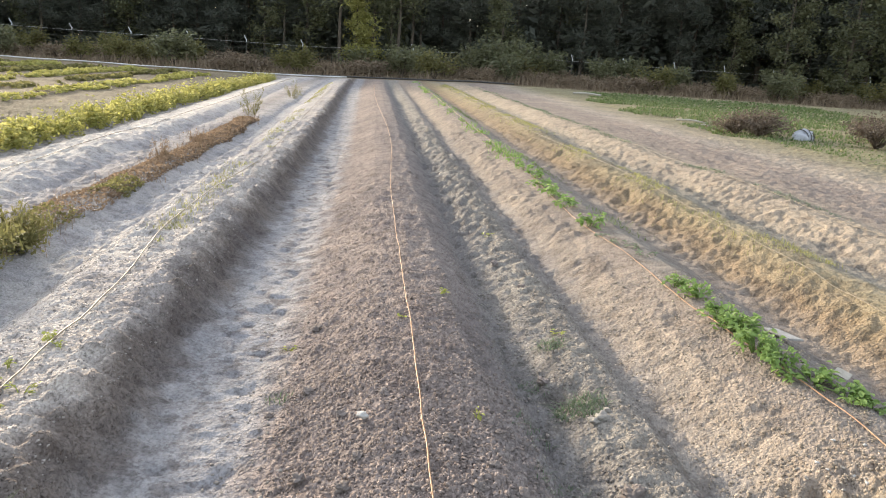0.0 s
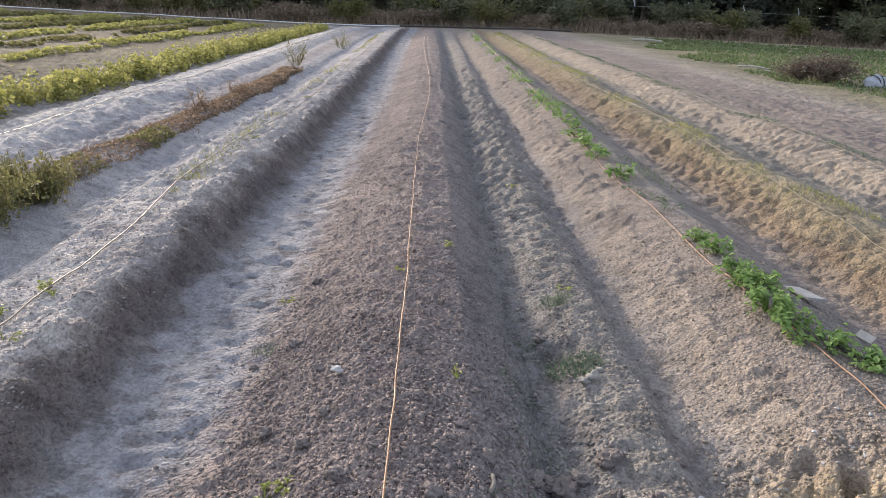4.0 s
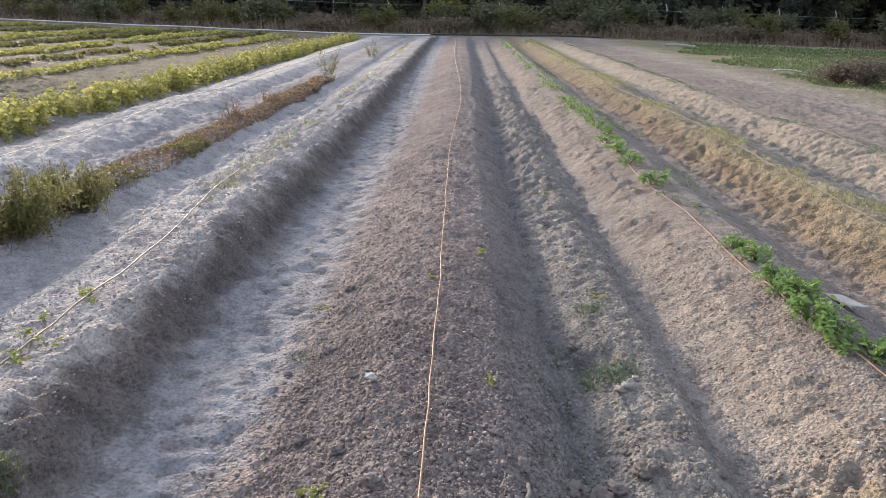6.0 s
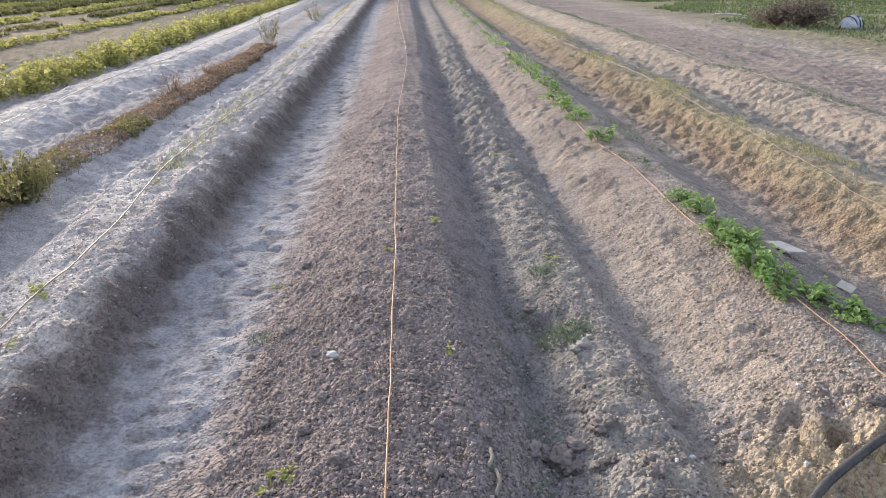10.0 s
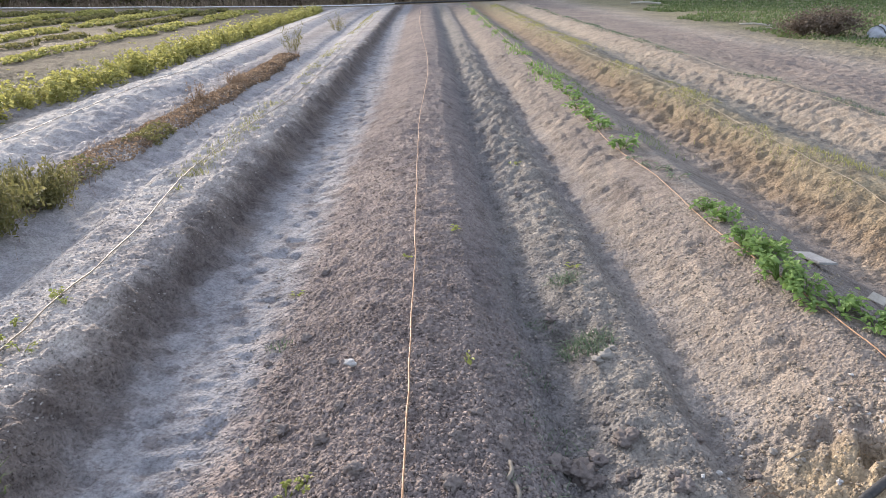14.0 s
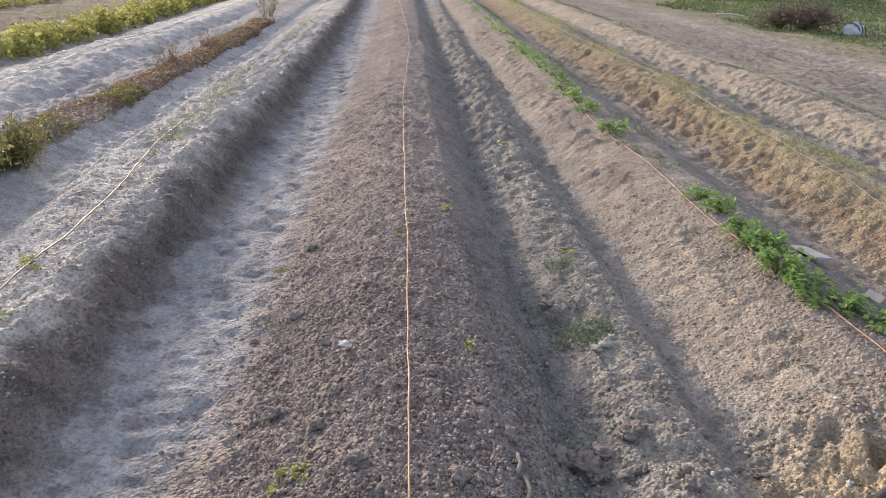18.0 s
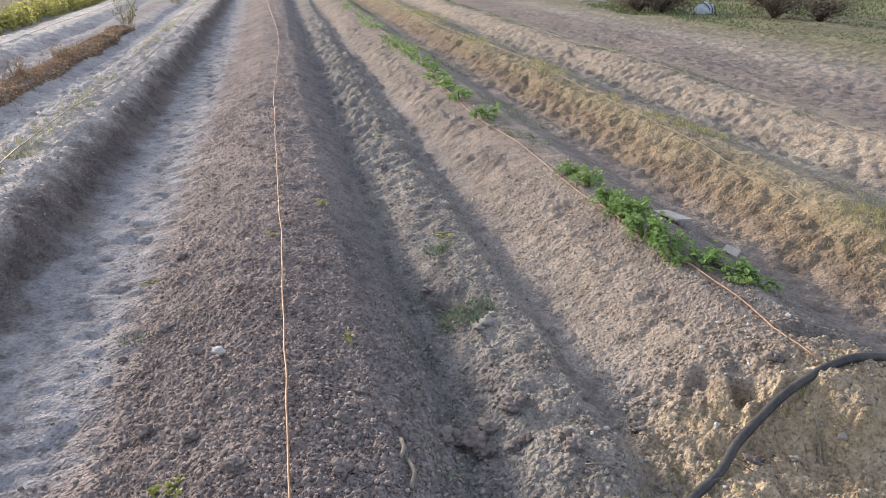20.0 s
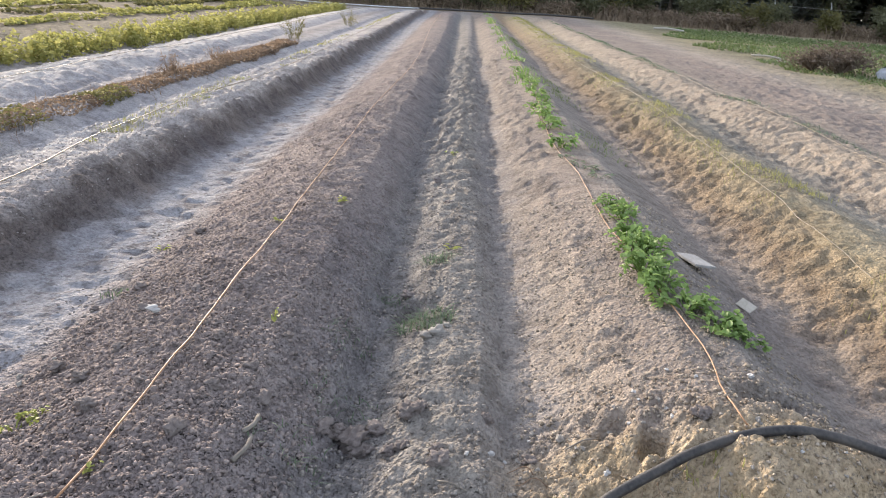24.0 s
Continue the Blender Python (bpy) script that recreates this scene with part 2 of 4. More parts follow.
SOIL = soil_material()
CLOD = mottled("clod_soil", (0.17, 0.145, 0.135), (0.30, 0.255, 0.235), 28, bump=1.0, vary=0.25)
ROOT = mottled("brown_root", (0.17, 0.11, 0.075), (0.30, 0.205, 0.14), 30, rough=0.8)
STONE = mottled("pale_stone", (0.22, 0.20, 0.18), (0.36, 0.335, 0.30), 25, rough=0.9)
WHITE_STONE = mottled("white_stone", (0.40, 0.385, 0.375), (0.55, 0.535, 0.52), 25, rough=0.9)
TAPE = mottled("drip_tape_tan", (0.34, 0.185, 0.10), (0.45, 0.27, 0.155), 6, rough=0.45, bump=0.05)
TAPE_GREY = mottled("drip_tape_dusty", (0.20, 0.16, 0.115), (0.31, 0.25, 0.175), 6, rough=0.5, bump=0.05)
BLACK = mottled("black_poly_pipe", (0.026, 0.026, 0.029), (0.085, 0.078, 0.074), 12, rough=0.45, bump=0.1)
BARK = mottled("bark", (0.06, 0.05, 0.04), (0.16, 0.13, 0.10), 3)
PALE_BARK = mottled("pale_bark", (0.16, 0.14, 0.12), (0.32, 0.29, 0.25), 3)
PINE = leafy("pine_needles", (0.10, 0.112, 0.095), (0.16, 0.168, 0.13), 0.6, 0.42, 0.5)
BROADLEAF = leafy("broad_leaves", (0.12, 0.13, 0.07), (0.22, 0.22, 0.12), 0.5, 0.42, 0.5)
YOUNG_CONIFER = leafy("yellow_green_needles", (0.20, 0.21, 0.06), (0.38, 0.35, 0.13), 0.55)
DRY = leafy("dry_weeds", (0.17, 0.13, 0.095), (0.33, 0.255, 0.18), 0.4)
BRUSH = leafy("dead_brush", (0.11, 0.085, 0.065), (0.22, 0.17, 0.13), 0.3)
RED_WEED = leafy("reddish_weeds", (0.17, 0.12, 0.085), (0.31, 0.225, 0.155), 0.45)
OLIVE = leafy("olive_weeds", (0.12, 0.12, 0.045), (0.26, 0.235, 0.10), 0.5)
CROP = leafy("crop_leaves", (0.15, 0.25, 0.06), (0.30, 0.42, 0.15), 0.45, 0.5)
HEDGE = leafy("row_crop_leaves", (0.28, 0.28, 0.075), (0.46, 0.43, 0.165), 0.55)
DULL_GRASS = leafy("dull_green_grass", (0.09, 0.13, 0.08), (0.20, 0.25, 0.16), 0.35)
GRASS = leafy("green_grass", (0.085, 0.13, 0.045), (0.19, 0.235, 0.10), 0.4)
THIN_GRASS = leafy("thin_yellow_grass", (0.24, 0.25, 0.09), (0.40, 0.37, 0.16), 0.4)
BEIGE = mottled("dirty_beige_plastic", (0.36, 0.33, 0.28), (0.50, 0.46, 0.40), 14, rough=0.6)
SACK = mottled("dirty_sack", (0.34, 0.36, 0.40), (0.52, 0.54, 0.58), 5, rough=0.6)
WHITE = mottled("white_plastic", (0.52, 0.54, 0.57), (0.70, 0.71, 0.73), 4, rough=0.5)
BOARD = mottled("weathered_board", (0.24, 0.235, 0.23), (0.35, 0.345, 0.34), 9, rough=0.85)
STEEL = mottled("galvanised_steel", (0.50, 0.50, 0.50), (0.72, 0.72, 0.72), 8, rough=0.45, metal=0.6)
POST_GREEN = mottled("dull_post_metal", (0.10, 0.10, 0.09), (0.20, 0.19, 0.17), 8, rough=0.6, metal=0.3)
# ---- ground: one sheet with its beds, furrows, crumbs and clods ----
TABLE = np.random.default_rng(7).random((6, 256, 256))


def smooth(v):
    v = np.clip(v, 0, 1)
    return v * v * (3 - 2 * v)


def vnoise(x, y, size, seed=0):
    """Smooth noise from -1 to 1, with lumps of that size."""
    u, v = x / size + 37.3 * seed, y / size + 11.7 * seed
    i, j = np.floor(u).astype(int), np.floor(v).astype(int)
    fu, fv = smooth(u - i), smooth(v - j)
    t = TABLE[seed % 6]
    a, b, c, d = t[i & 255, j & 255], t[(i + 1) & 255, j & 255], t[i & 255, (j + 1) & 255], t[(i + 1) & 255, (j + 1) & 255]
    return 2 * ((a * (1 - fu) + b * fu) * (1 - fv) + (c * (1 - fu) + d * fu) * fv) - 1


def crumbs(x, y, cell, seed=0, share=1.0):
    """Rounded lumps, about one in each cell; share: how many of the cells hold one. Heights in cells."""
    u, v = x / cell, y / cell
    i, j = np.floor(u).astype(int), np.floor(v).astype(int)
    top = np.zeros_like(u)
    for di in (-1, 0, 1):
        for dj in (-1, 0, 1):
            a, b = (i + di) & 255, (j + dj) & 255
            cx, cy = i + di + TABLE[seed % 6][a, b], j + dj + TABLE[(seed + 1) % 6][a, b]
            r = 0.35 + 0.45 * TABLE[(seed + 2) % 6][a, b]
            r = np.where(TABLE[(seed + 3) % 6][a, b] < share, r, 0.0)
            h = np.sqrt(np.maximum(r * r - (u - cx) ** 2 - (v - cy) ** 2, 0))
            top = np.maximum(top, h)
    return top


PROFILE = [(-9.9, .04), (-9.3, .10), (-8.7, .04), (-8.0, .02), (-6.8, .06), (-5.8, .08), (-5.4, .02), (-5.2, .03), (-4.75, .15), (-4.1, .17), (-3.75, .04), (-3.45, .09), (-2.85, .11), (-2.68, .09), (-2.55, .02),
           (-2.3, .02), (-2.1, .14), (-2.0, .19), (-1.52, .215), (-1.39, .185), (-1.23, .025), (-1.1, -.01), (-.75, -.02), (-.6, .01), (-.36, .10), (-.15, .185), (.1, .215),
           (.31, .19), (.47, .095), (.60, -.02), (.70, -.01), (.82, .045), (.95, .07), (1.06, .06), (1.16, -.015), (1.27, -.02), (1.37, .02), (1.55, .12), (1.8, .195), (2.02, .195),
           (2.25, .09), (2.42, .01), (2.62, .0), (2.85, .10), (3.05, .18), (3.3, .18), (3.75, .04), (4.0, .02), (4.25, .11), (4.5, .17), (4.75, .16), (5.1, .05), (5.5, .02), (20., .02)]
PX, PZ = np.array(PROFILE).T


def band(x, a, b, soft):
    return smooth((x - a) / soft + 0.5) * smooth((b - x) / soft + 0.5)


def base(x, y):
    return 0.03 * np.clip(x, -6, 6) + 0.12 * smooth((y - 8) / 30)


def height(x, y, fine=True):
    x, y = np.atleast_1d(np.asarray(x, float)), np.atleast_1d(np.asarray(y, float))
    z = base(x, y)
    xs = x + 0.28 * smooth((y - 12) / 22) * smooth((1.2 - x) / 2) + 0.05 * vnoise(x * 0.3, y, 1.9, 1) + 0.02 * vnoise(x, y, 0.5, 2)
    rise = np.interp(xs, PX, PZ)
    # where each bed begins and ends
    east = smooth((xs - 1.2) / .12)
    start = np.where(xs < -1.1, 0.9, 1.45 + 0.12 * vnoise(x, y, 0.25, 3)) * (1 - east) + (2.16 + 0.09 * vnoise(x, y, 0.3, 3) + .05 * vnoise(x, y, .09, 2) - .12 * smooth((x - 1.72) / .15)) * east
    on = smooth((y - start) / (0.5 - .18 * east) + 0.5) * smooth((41.0 + vnoise(x, y, 2, 4) - y) / 1.2 + 0.5)
    z = z + rise * on + 0.05 * (1 - on) * smooth((3 - y) / 2)
    # far bank on which the pipe lies, and the dug end of one bed: a mound, a cave, a gully and a hollow
    z = z + 0.10 * np.exp(-((y - 45) / 1.6) ** 2)
    jx, jy = x + .018 * vnoise(x, y, .07, 1) + .008 * vnoise(x, y, .025, 3), y + .018 * vnoise(x, y, .08, 2) + .008 * vnoise(x, y, .025, 4)
    z = z + 0.015 * np.exp(-((jx - 2.02) / 0.17) ** 2 - ((jy - 2.27) / 0.13) ** 2)
    z = z - 0.10 * np.exp(-(((jx - 1.60) / 0.045) ** 2 + ((jy - 2.29) / 0.055) ** 2) ** 2)
    z = z - 0.06 * np.exp(-((jx - 1.515) / 0.05) ** 2 - ((jy - 2.42) / 0.035) ** 2) - 0.05 * np.exp(-((jx - 1.75) / 0.05) ** 2 - ((jy - 2.06) / 0.08) ** 2)
    z = z - 0.10 * np.exp(-(((jx - 2.03) / 0.10) ** 2 + ((jy - 2.50) / 0.055) ** 2) ** 2)
    # a scoop in the trodden furrow, a crumbled hollow in the grassy bed
    z = z - 0.075 * np.exp(-(((jx - .80) / .10) ** 2 + ((jy - 3.42) / .10) ** 2) ** 2)
    z = z - 0.07 * np.exp(-(((jx - 2.86) / .12) ** 2 + ((jy - 8.4) / .35) ** 2) ** 2)
    z = z + 0.03 * vnoise(x, y, 1.3, 5) * smooth((np.abs(x) - 2.0) / 3)
    if not fine:
        return z
    near = smooth((26 - y) / 10) * smooth((y - .7) / .6) * smooth((1.12 - np.abs(x - .2) / np.maximum(y + .3, .5)) / .12)
    tilled = band(xs, -.56, .60, .12) * smooth((y - 1.5) / 0.4) * near
    furrow = band(xs, .56, 1.28, .12) * near
    sand = band(xs, -1.2, -.55, .12) * near
    left = band(xs, -2.6, -1.2, .15) * near
    right = band(xs, 1.28, 2.4, .15) * near
    tan = band(xs, 2.4, 5.2, .2) * near
    track = smooth((xs - 5.2) / .4) * near
    outer = smooth((-2.5 - xs) / .3) * near
    # fine crumbs fade where they would be too small to see
    k1, k2 = smooth((6.5 - y) / 3), smooth((13 - y) / 5)
    c1, c2, c3 = k1 * crumbs(x, y, .021, 0), k2 * crumbs(x, y, .038, 1, .55), crumbs(x, y, .075, 2, .16)
    c4, c5 = k1 * crumbs(x, y, .012, 3), crumbs(x, y, .16, 4, .25)
    lump, lump2 = vnoise(x, y, .22, 3), vnoise(x, y, .09, 4)
    ripple = vnoise(x, y, .045, 0) * k2
    far = smooth((y - 3.2) / 3.5)
    billow = far * (np.abs(vnoise(x, y, .17, 1)) + .6 * np.abs(vnoise(x, y, .085, 3)) - .5)
    c6 = smooth((y - 3.5) / 3) * (crumbs(x, y, .058, 5, .5) + 1.6 * smooth((y - 5) / 4) * crumbs(x, y, .105, 2, .4))
    z = z + tilled * (.010 * billow + .010 * c6 + .009 * c1 + .009 * c2 + .016 * c3 + .011 * c4 + .008 * lump + .005 * lump2 + .006 * ripple * (1 - k1) - .014)
    z = z + furrow * (.045 * billow + .030 * c6 + .007 * c4 + .005 * c1 + .008 * c2 + .015 * c3 + .006 * c5 + .010 * lump + .008 * lump2 + .006 * ripple - .010)
    prints = np.minimum(lump2 + .25, 0) + 0.7 * np.minimum(vnoise(x, y, .13, 2) + .2, 0)
    z = z + sand * (.004 * c6 + .0015 * vnoise(x, y, .022, 1) + .030 * prints + .005 * vnoise(x * .6, y, .05, 0) + .002 * c4 + .006 * lump + .006 * k2 * crumbs(x, y, .05, 5, .12))
    edge = band(xs, -1.55, -1.1, .12)
    z = z + left * (.030 * billow + .020 * c6 + .006 * ripple + .005 * c4 + .006 * c1 + .008 * c2 + .009 * lump + .007 * lump2 + edge * (.022 * lump2 + .020 * c3 + .016 * ripple))
    shelf = band(xs, 1.36, 1.66, .12)
    z = z + right * (.0025 * ripple + .006 * c4 + .004 * c1 + .006 * k1 * crumbs(x, y, .03, 4, .15) + .005 * lump + .002 * lump2 + shelf * (.025 * billow + .016 * c6 + .006 * lump2 + .005 * ripple + .006 * c3 + .008 * np.minimum(vnoise(x, y, .14, 0), .1)))
    flank = band(xs, 2.55, 3.0, .2) + .8 * band(xs, 3.9, 4.35, .2)
    z = z + tan * (.014 * c6 + .006 * ripple + .005 * c2 + .012 * c3 + .010 * lump + .006 * lump2 + .003 * c4 + flank * (.035 * billow + .020 * np.minimum(vnoise(x, y, .17, 5), .1) + .014 * np.minimum(lump2, .1) + .012 * c3 + .008 * c2))
    z = z + track * (.014 * billow + .010 * c6 + .012 * c3 + .010 * lump2 + .025 * vnoise(x, y * .12, .35, 1))
    z = z + outer * (.022 * billow + .016 * c6 + .012 * c2 + .006 * c1 + .018 * lump + .012 * lump2 + .008 * ripple)
    head = smooth((2.6 - y) / 1.2) * (1 - tilled) * near
    z = z + head * (.006 * c2 + .005 * c4 + .018 * c3 + .016 * lump + .010 * lump2)
    face = band(xs, 1.2, 2.5, .1) * smooth((2.62 - y) / .2) * near
    z = z + face * (.008 * lump2 + .005 * ripple + .014 * c3 + .012 * c2 + .008 * c1)
    return z


def H(x, y):
    return float(height(x, y)[0])


def sheet(name, xs, ys, zs, mat):
    """A mesh of quads from grids of places."""
    r, c = xs.shape
    me = bpy.data.meshes.new(name)
    me.vertices.add(r * c)
    me.vertices.foreach_set("co", np.stack([xs, ys, zs], -1).astype(np.float32).ravel())
    q = (np.arange(r - 1)[:, None] * c + np.arange(c - 1)[None]).ravel()
    idx = np.stack([q, q + 1, q + c + 1, q + c], -1).astype(np.int32).ravel()
    me.loops.add(len(idx))
    me.loops.foreach_set("vertex_index", idx)
    me.polygons.add(len(q))
    me.polygons.foreach_set("loop_start", np.arange(0, len(idx), 4, dtype=np.int32))
    me.update(calc_edges=True)
    me.shade_smooth()
    me.materials.append(mat)
    return me


def build_ground():
    ys = np.concatenate([-np.geomspace(900, 2.0, 30), np.linspace(-1.6, 1.1, 40), np.geomspace(1.5, 5, 440)[:-1] - 0.3, np.geomspace(5, 16, 320) - 0.3, np.geomspace(16.08, 62.3, 190) - 0.3, np.geomspace(64, 3000, 30)])
    s = np.concatenate([[-12, -6, -4, -3, -2.4, -2.0, -1.7], np.linspace(-1.5, -.95, 30)[:-1], np.linspace(-.95, -.62, 110)[:-1], np.linspace(-.62, .66, 690), np.linspace(.66, 1.0, 130)[1:], np.linspace(1.0, 1.5, 30)[1:], [1.7, 2.0, 2.4, 3, 4, 6, 12]])
    w = np.where(ys > 1.2, ys + .3, 1.5 + (1.2 - ys) * 0.8)
    gx = 0.2 + s[None] * w[:, None]
    gy = np.repeat(ys[:, None], len(s), 1)
    gz = height(gx.ravel(), gy.ravel()).reshape(gx.shape)
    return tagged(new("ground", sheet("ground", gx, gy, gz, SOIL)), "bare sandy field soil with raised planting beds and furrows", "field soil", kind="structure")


ground = build_ground()
# ---- helpers for things ----
def part(name, me, mat, parent=None, label=""):
    """Links a mesh or bmesh as one object, under parent if given."""
    if isinstance(me, bmesh.types.BMesh):
        b = me
        me = bpy.data.meshes.new(name)
        b.to_mesh(me)
        b.free()
    if mat is not None and not me.materials:
        me.materials.append(mat)
    ob = new(name, me)
    if parent is not None:
        ob.parent = parent
    if label:
        ob["label"] = label
    return ob


def thing(name, label, category, m=None, group="", kind=""):
    ob = tagged(new(name), label, category, group, kind)
    ob.empty_display_size = 0.1
    if m is not None:
        ob.matrix_world = m
    return ob


def raw(name, verts, faces, mat, smooth_shade=False):
    me = bpy.data.meshes.new(name)
    me.from_pydata(np.asarray(verts).tolist(), [], [list(f) for f in faces])
    me.update()
    if smooth_shade:
        me.shade_smooth()
    me.materials.append(mat)
    return me


def tube(points, radius, sides=8, flat=1.0):
    """Vertices and faces of a tube along points; radius: one number or one each."""
    pts = np.asarray(points, float)
    rad = np.broadcast_to(np.asarray(radius, float), (len(pts),))
    d = np.gradient(pts, axis=0)
    d /= np.linalg.norm(d, axis=1)[:, None] + 1e-9
    ref = np.where(np.abs(d[:, 2:3]) > 0.9, np.array([[1.0, 0, 0]]), np.array([[0, 0, 1.0]]))
    u = np.cross(d, ref)
    u /= np.linalg.norm(u, axis=1)[:, None] + 1e-9
    v = np.cross(u, d)
    a = np.linspace(0, 2 * np.pi, sides, endpoint=False)
    ring = pts[:, None] + rad[:, None, None] * (np.cos(a)[None, :, None] * u[:, None] + flat * np.sin(a)[None, :, None] * v[:, None])
    n, faces = len(pts), []
    for i in range(n - 1):
        for k in range(sides):
            faces.append((i * sides + k, i * sides + (k + 1) % sides, (i + 1) * sides + (k + 1) % sides, (i + 1) * sides + k))
    faces.append(tuple(range(sides))[::-1])
    faces.append(tuple((n - 1) * sides + k for k in range(sides)))
    return ring.reshape(-1, 3), faces


def joined(pieces):
    vs, fs, k = [], [], 0
    for v, f in pieces:
        vs.append(np.asarray(v))
        fs += [tuple(i + k for i in q) for q in f]
        k += len(v)
    return np.concatenate(vs), fs


def curve_through(points, step):
    """A smooth line through points (Catmull-Rom), sampled about every step metres."""
    p = np.asarray(points, float)
    p = np.concatenate([[2 * p[0] - p[1]], p, [2 * p[-1] - p[-2]]])
    out = []
    for i in range(1, len(p) - 2):
        n = max(2, int(np.linalg.norm(p[i + 1] - p[i]) / step))
        t = np.arange(n)[:, None] / n
        out.append(0.5 * (2 * p[i] + (p[i + 1] - p[i - 1]) * t + (2 * p[i - 1] - 5 * p[i] + 4 * p[i + 1] - p[i + 2]) * t ** 2 + (3 * p[i] - p[i - 1] - 3 * p[i + 1] + p[i + 2]) * t ** 3))
    out.append(p[-2:-1])
    return np.concatenate(out)


def blades(rng, places, size, width, lean, bend=0.3, taper=0.15):
    """Grass blades or stalks: a bent strip of two quads at each place; size: heights."""
    p = np.asarray(places, float)
    n = len(p)
    h = np.asarray(size) * rng.uniform(0.5, 1.1, n)
    a, l = rng.uniform(0, 2 * np.pi, n), rng.uniform(0, lean, n)
    out = np.stack([np.cos(a), np.sin(a), np.zeros(n)], 1)
    side = np.stack([-np.sin(a), np.cos(a), np.zeros(n)], 1) * (np.asarray(width) * rng.uniform(.7, 1.3, n))[:, None] / 2
    up = np.array([[0, 0, 1.0]])
    mid = p + up * (h * .55)[:, None] + out * (h * l * .4)[:, None]
    tip = p + up * (h * (1 - .25 * l))[:, None] + out * (h * l * (1 + bend))[:, None]
    v = np.stack([p - side, p + side, mid - side * .8, mid + side * .8, tip - side * taper, tip + side * taper], 1).reshape(-1, 3)
    i = np.arange(n)[:, None] * 6
    f = np.concatenate([i + [0, 1, 3, 2], i + [2, 3, 5, 4]])
    return v, f.tolist()


def leaf_quads(rng, centres, size, flatness=0.5, long=1.6):
    """Leaves: one folded pair of quads at each centre, turned at random."""
    c = np.asarray(centres, float)
    n = len(c)
    d = rng.normal(size=(n, 3)) * [1, 1, flatness]
    d /= np.linalg.norm(d, axis=1)[:, None]
    w = np.cross(d, rng.normal(size=(n, 3)) * [flatness, flatness, 1])
    w /= np.linalg.norm(w, axis=1)[:, None]
    s = (np.asarray(size) * rng.uniform(.6, 1.3, n))[:, None]
    nrm = np.cross(d, w)
    a, b = c - d * s * long / 2, c + d * s * long / 2
    m = c + nrm * s * .12
    v = np.stack([a, m - w * s * .5, b, m + w * s * .5], 1).reshape(-1, 3)
    i = np.arange(n)[:, None] * 4
    return v, (i + [0, 1, 2, 3]).tolist()
# ---- forest, verge and fence at the far end ----
def pine_tree(name, seed, tall, spread, crown_from, leaves, mat=None, bark=None, size=.34, open_crown=1.0, long=1.6, cone=False):
    """A trunk with limbs and a crown of needle clumps at the limbs' ends."""
    rng = np.random.default_rng(seed)
    tree = thing(name, "", "")
    n = 9
    t = np.linspace(0, 1, n)
    line = np.stack([.03 * tall * np.cumsum(rng.normal(0, .12, n)), .03 * tall * np.cumsum(rng.normal(0, .12, n)), t * tall], 1)
    line[0, :2] = 0
    pieces = [tube(line, np.interp(t, [0, .06, 1], [.020, .015, .003]) * tall, 8)]
    spots = []
    k = int(26 * open_crown)
    for i in range(k):
        u = crown_from + (1 - crown_from) * (i + rng.uniform(0, 1)) / k
        z = np.array([np.interp(u, t, line[:, q]) for q in range(3)])
        a = rng.uniform(0, 2 * np.pi)
        v = (u - crown_from) / (1 - crown_from)
        reach = spread * (0.45 + 0.9 * v) * (1.05 - v) ** .85 * rng.uniform(.6, 1.15) + .25
        if cone:
            reach = spread * (1.08 - v) * rng.uniform(.75, 1.1)
        end = z + [np.cos(a) * reach, np.sin(a) * reach, reach * rng.uniform(.05, .5)]
        mid = (z + end) / 2 + [0, 0, -.06 * reach]
        pieces.append(tube([z, mid, end], [.004 * tall, .003 * tall, .001 * tall], 3))
        for _ in range(5):
            c = z + (end - z) * rng.uniform(.45, 1.05) + rng.normal(0, .22, 3)
            spots.append((c, reach))
    v, f = joined(pieces)
    part("trunk", raw("trunk", v, f, bark or BARK, True), None, tree)
    per = max(4, leaves // len(spots))
    cen = np.concatenate([c + rng.normal(size=(per, 3)) * np.array([.42, .42, .24]) * (0.5 + 0.32 * r) for c, r in spots])
    v, f = leaf_quads(rng, cen, size, .5, long)
    part("crown", raw("crown", v, f, mat or PINE), None, tree)
    return tree


def placed(tree, x, y, turn, scale, label, category, group):
    ob = copy_thing(tree, pose(x, y, float(height(x, y, False)[0]) - .1, 0, 0, turn))
    ob.scale = scale
    return tagged(ob, label, category, group)


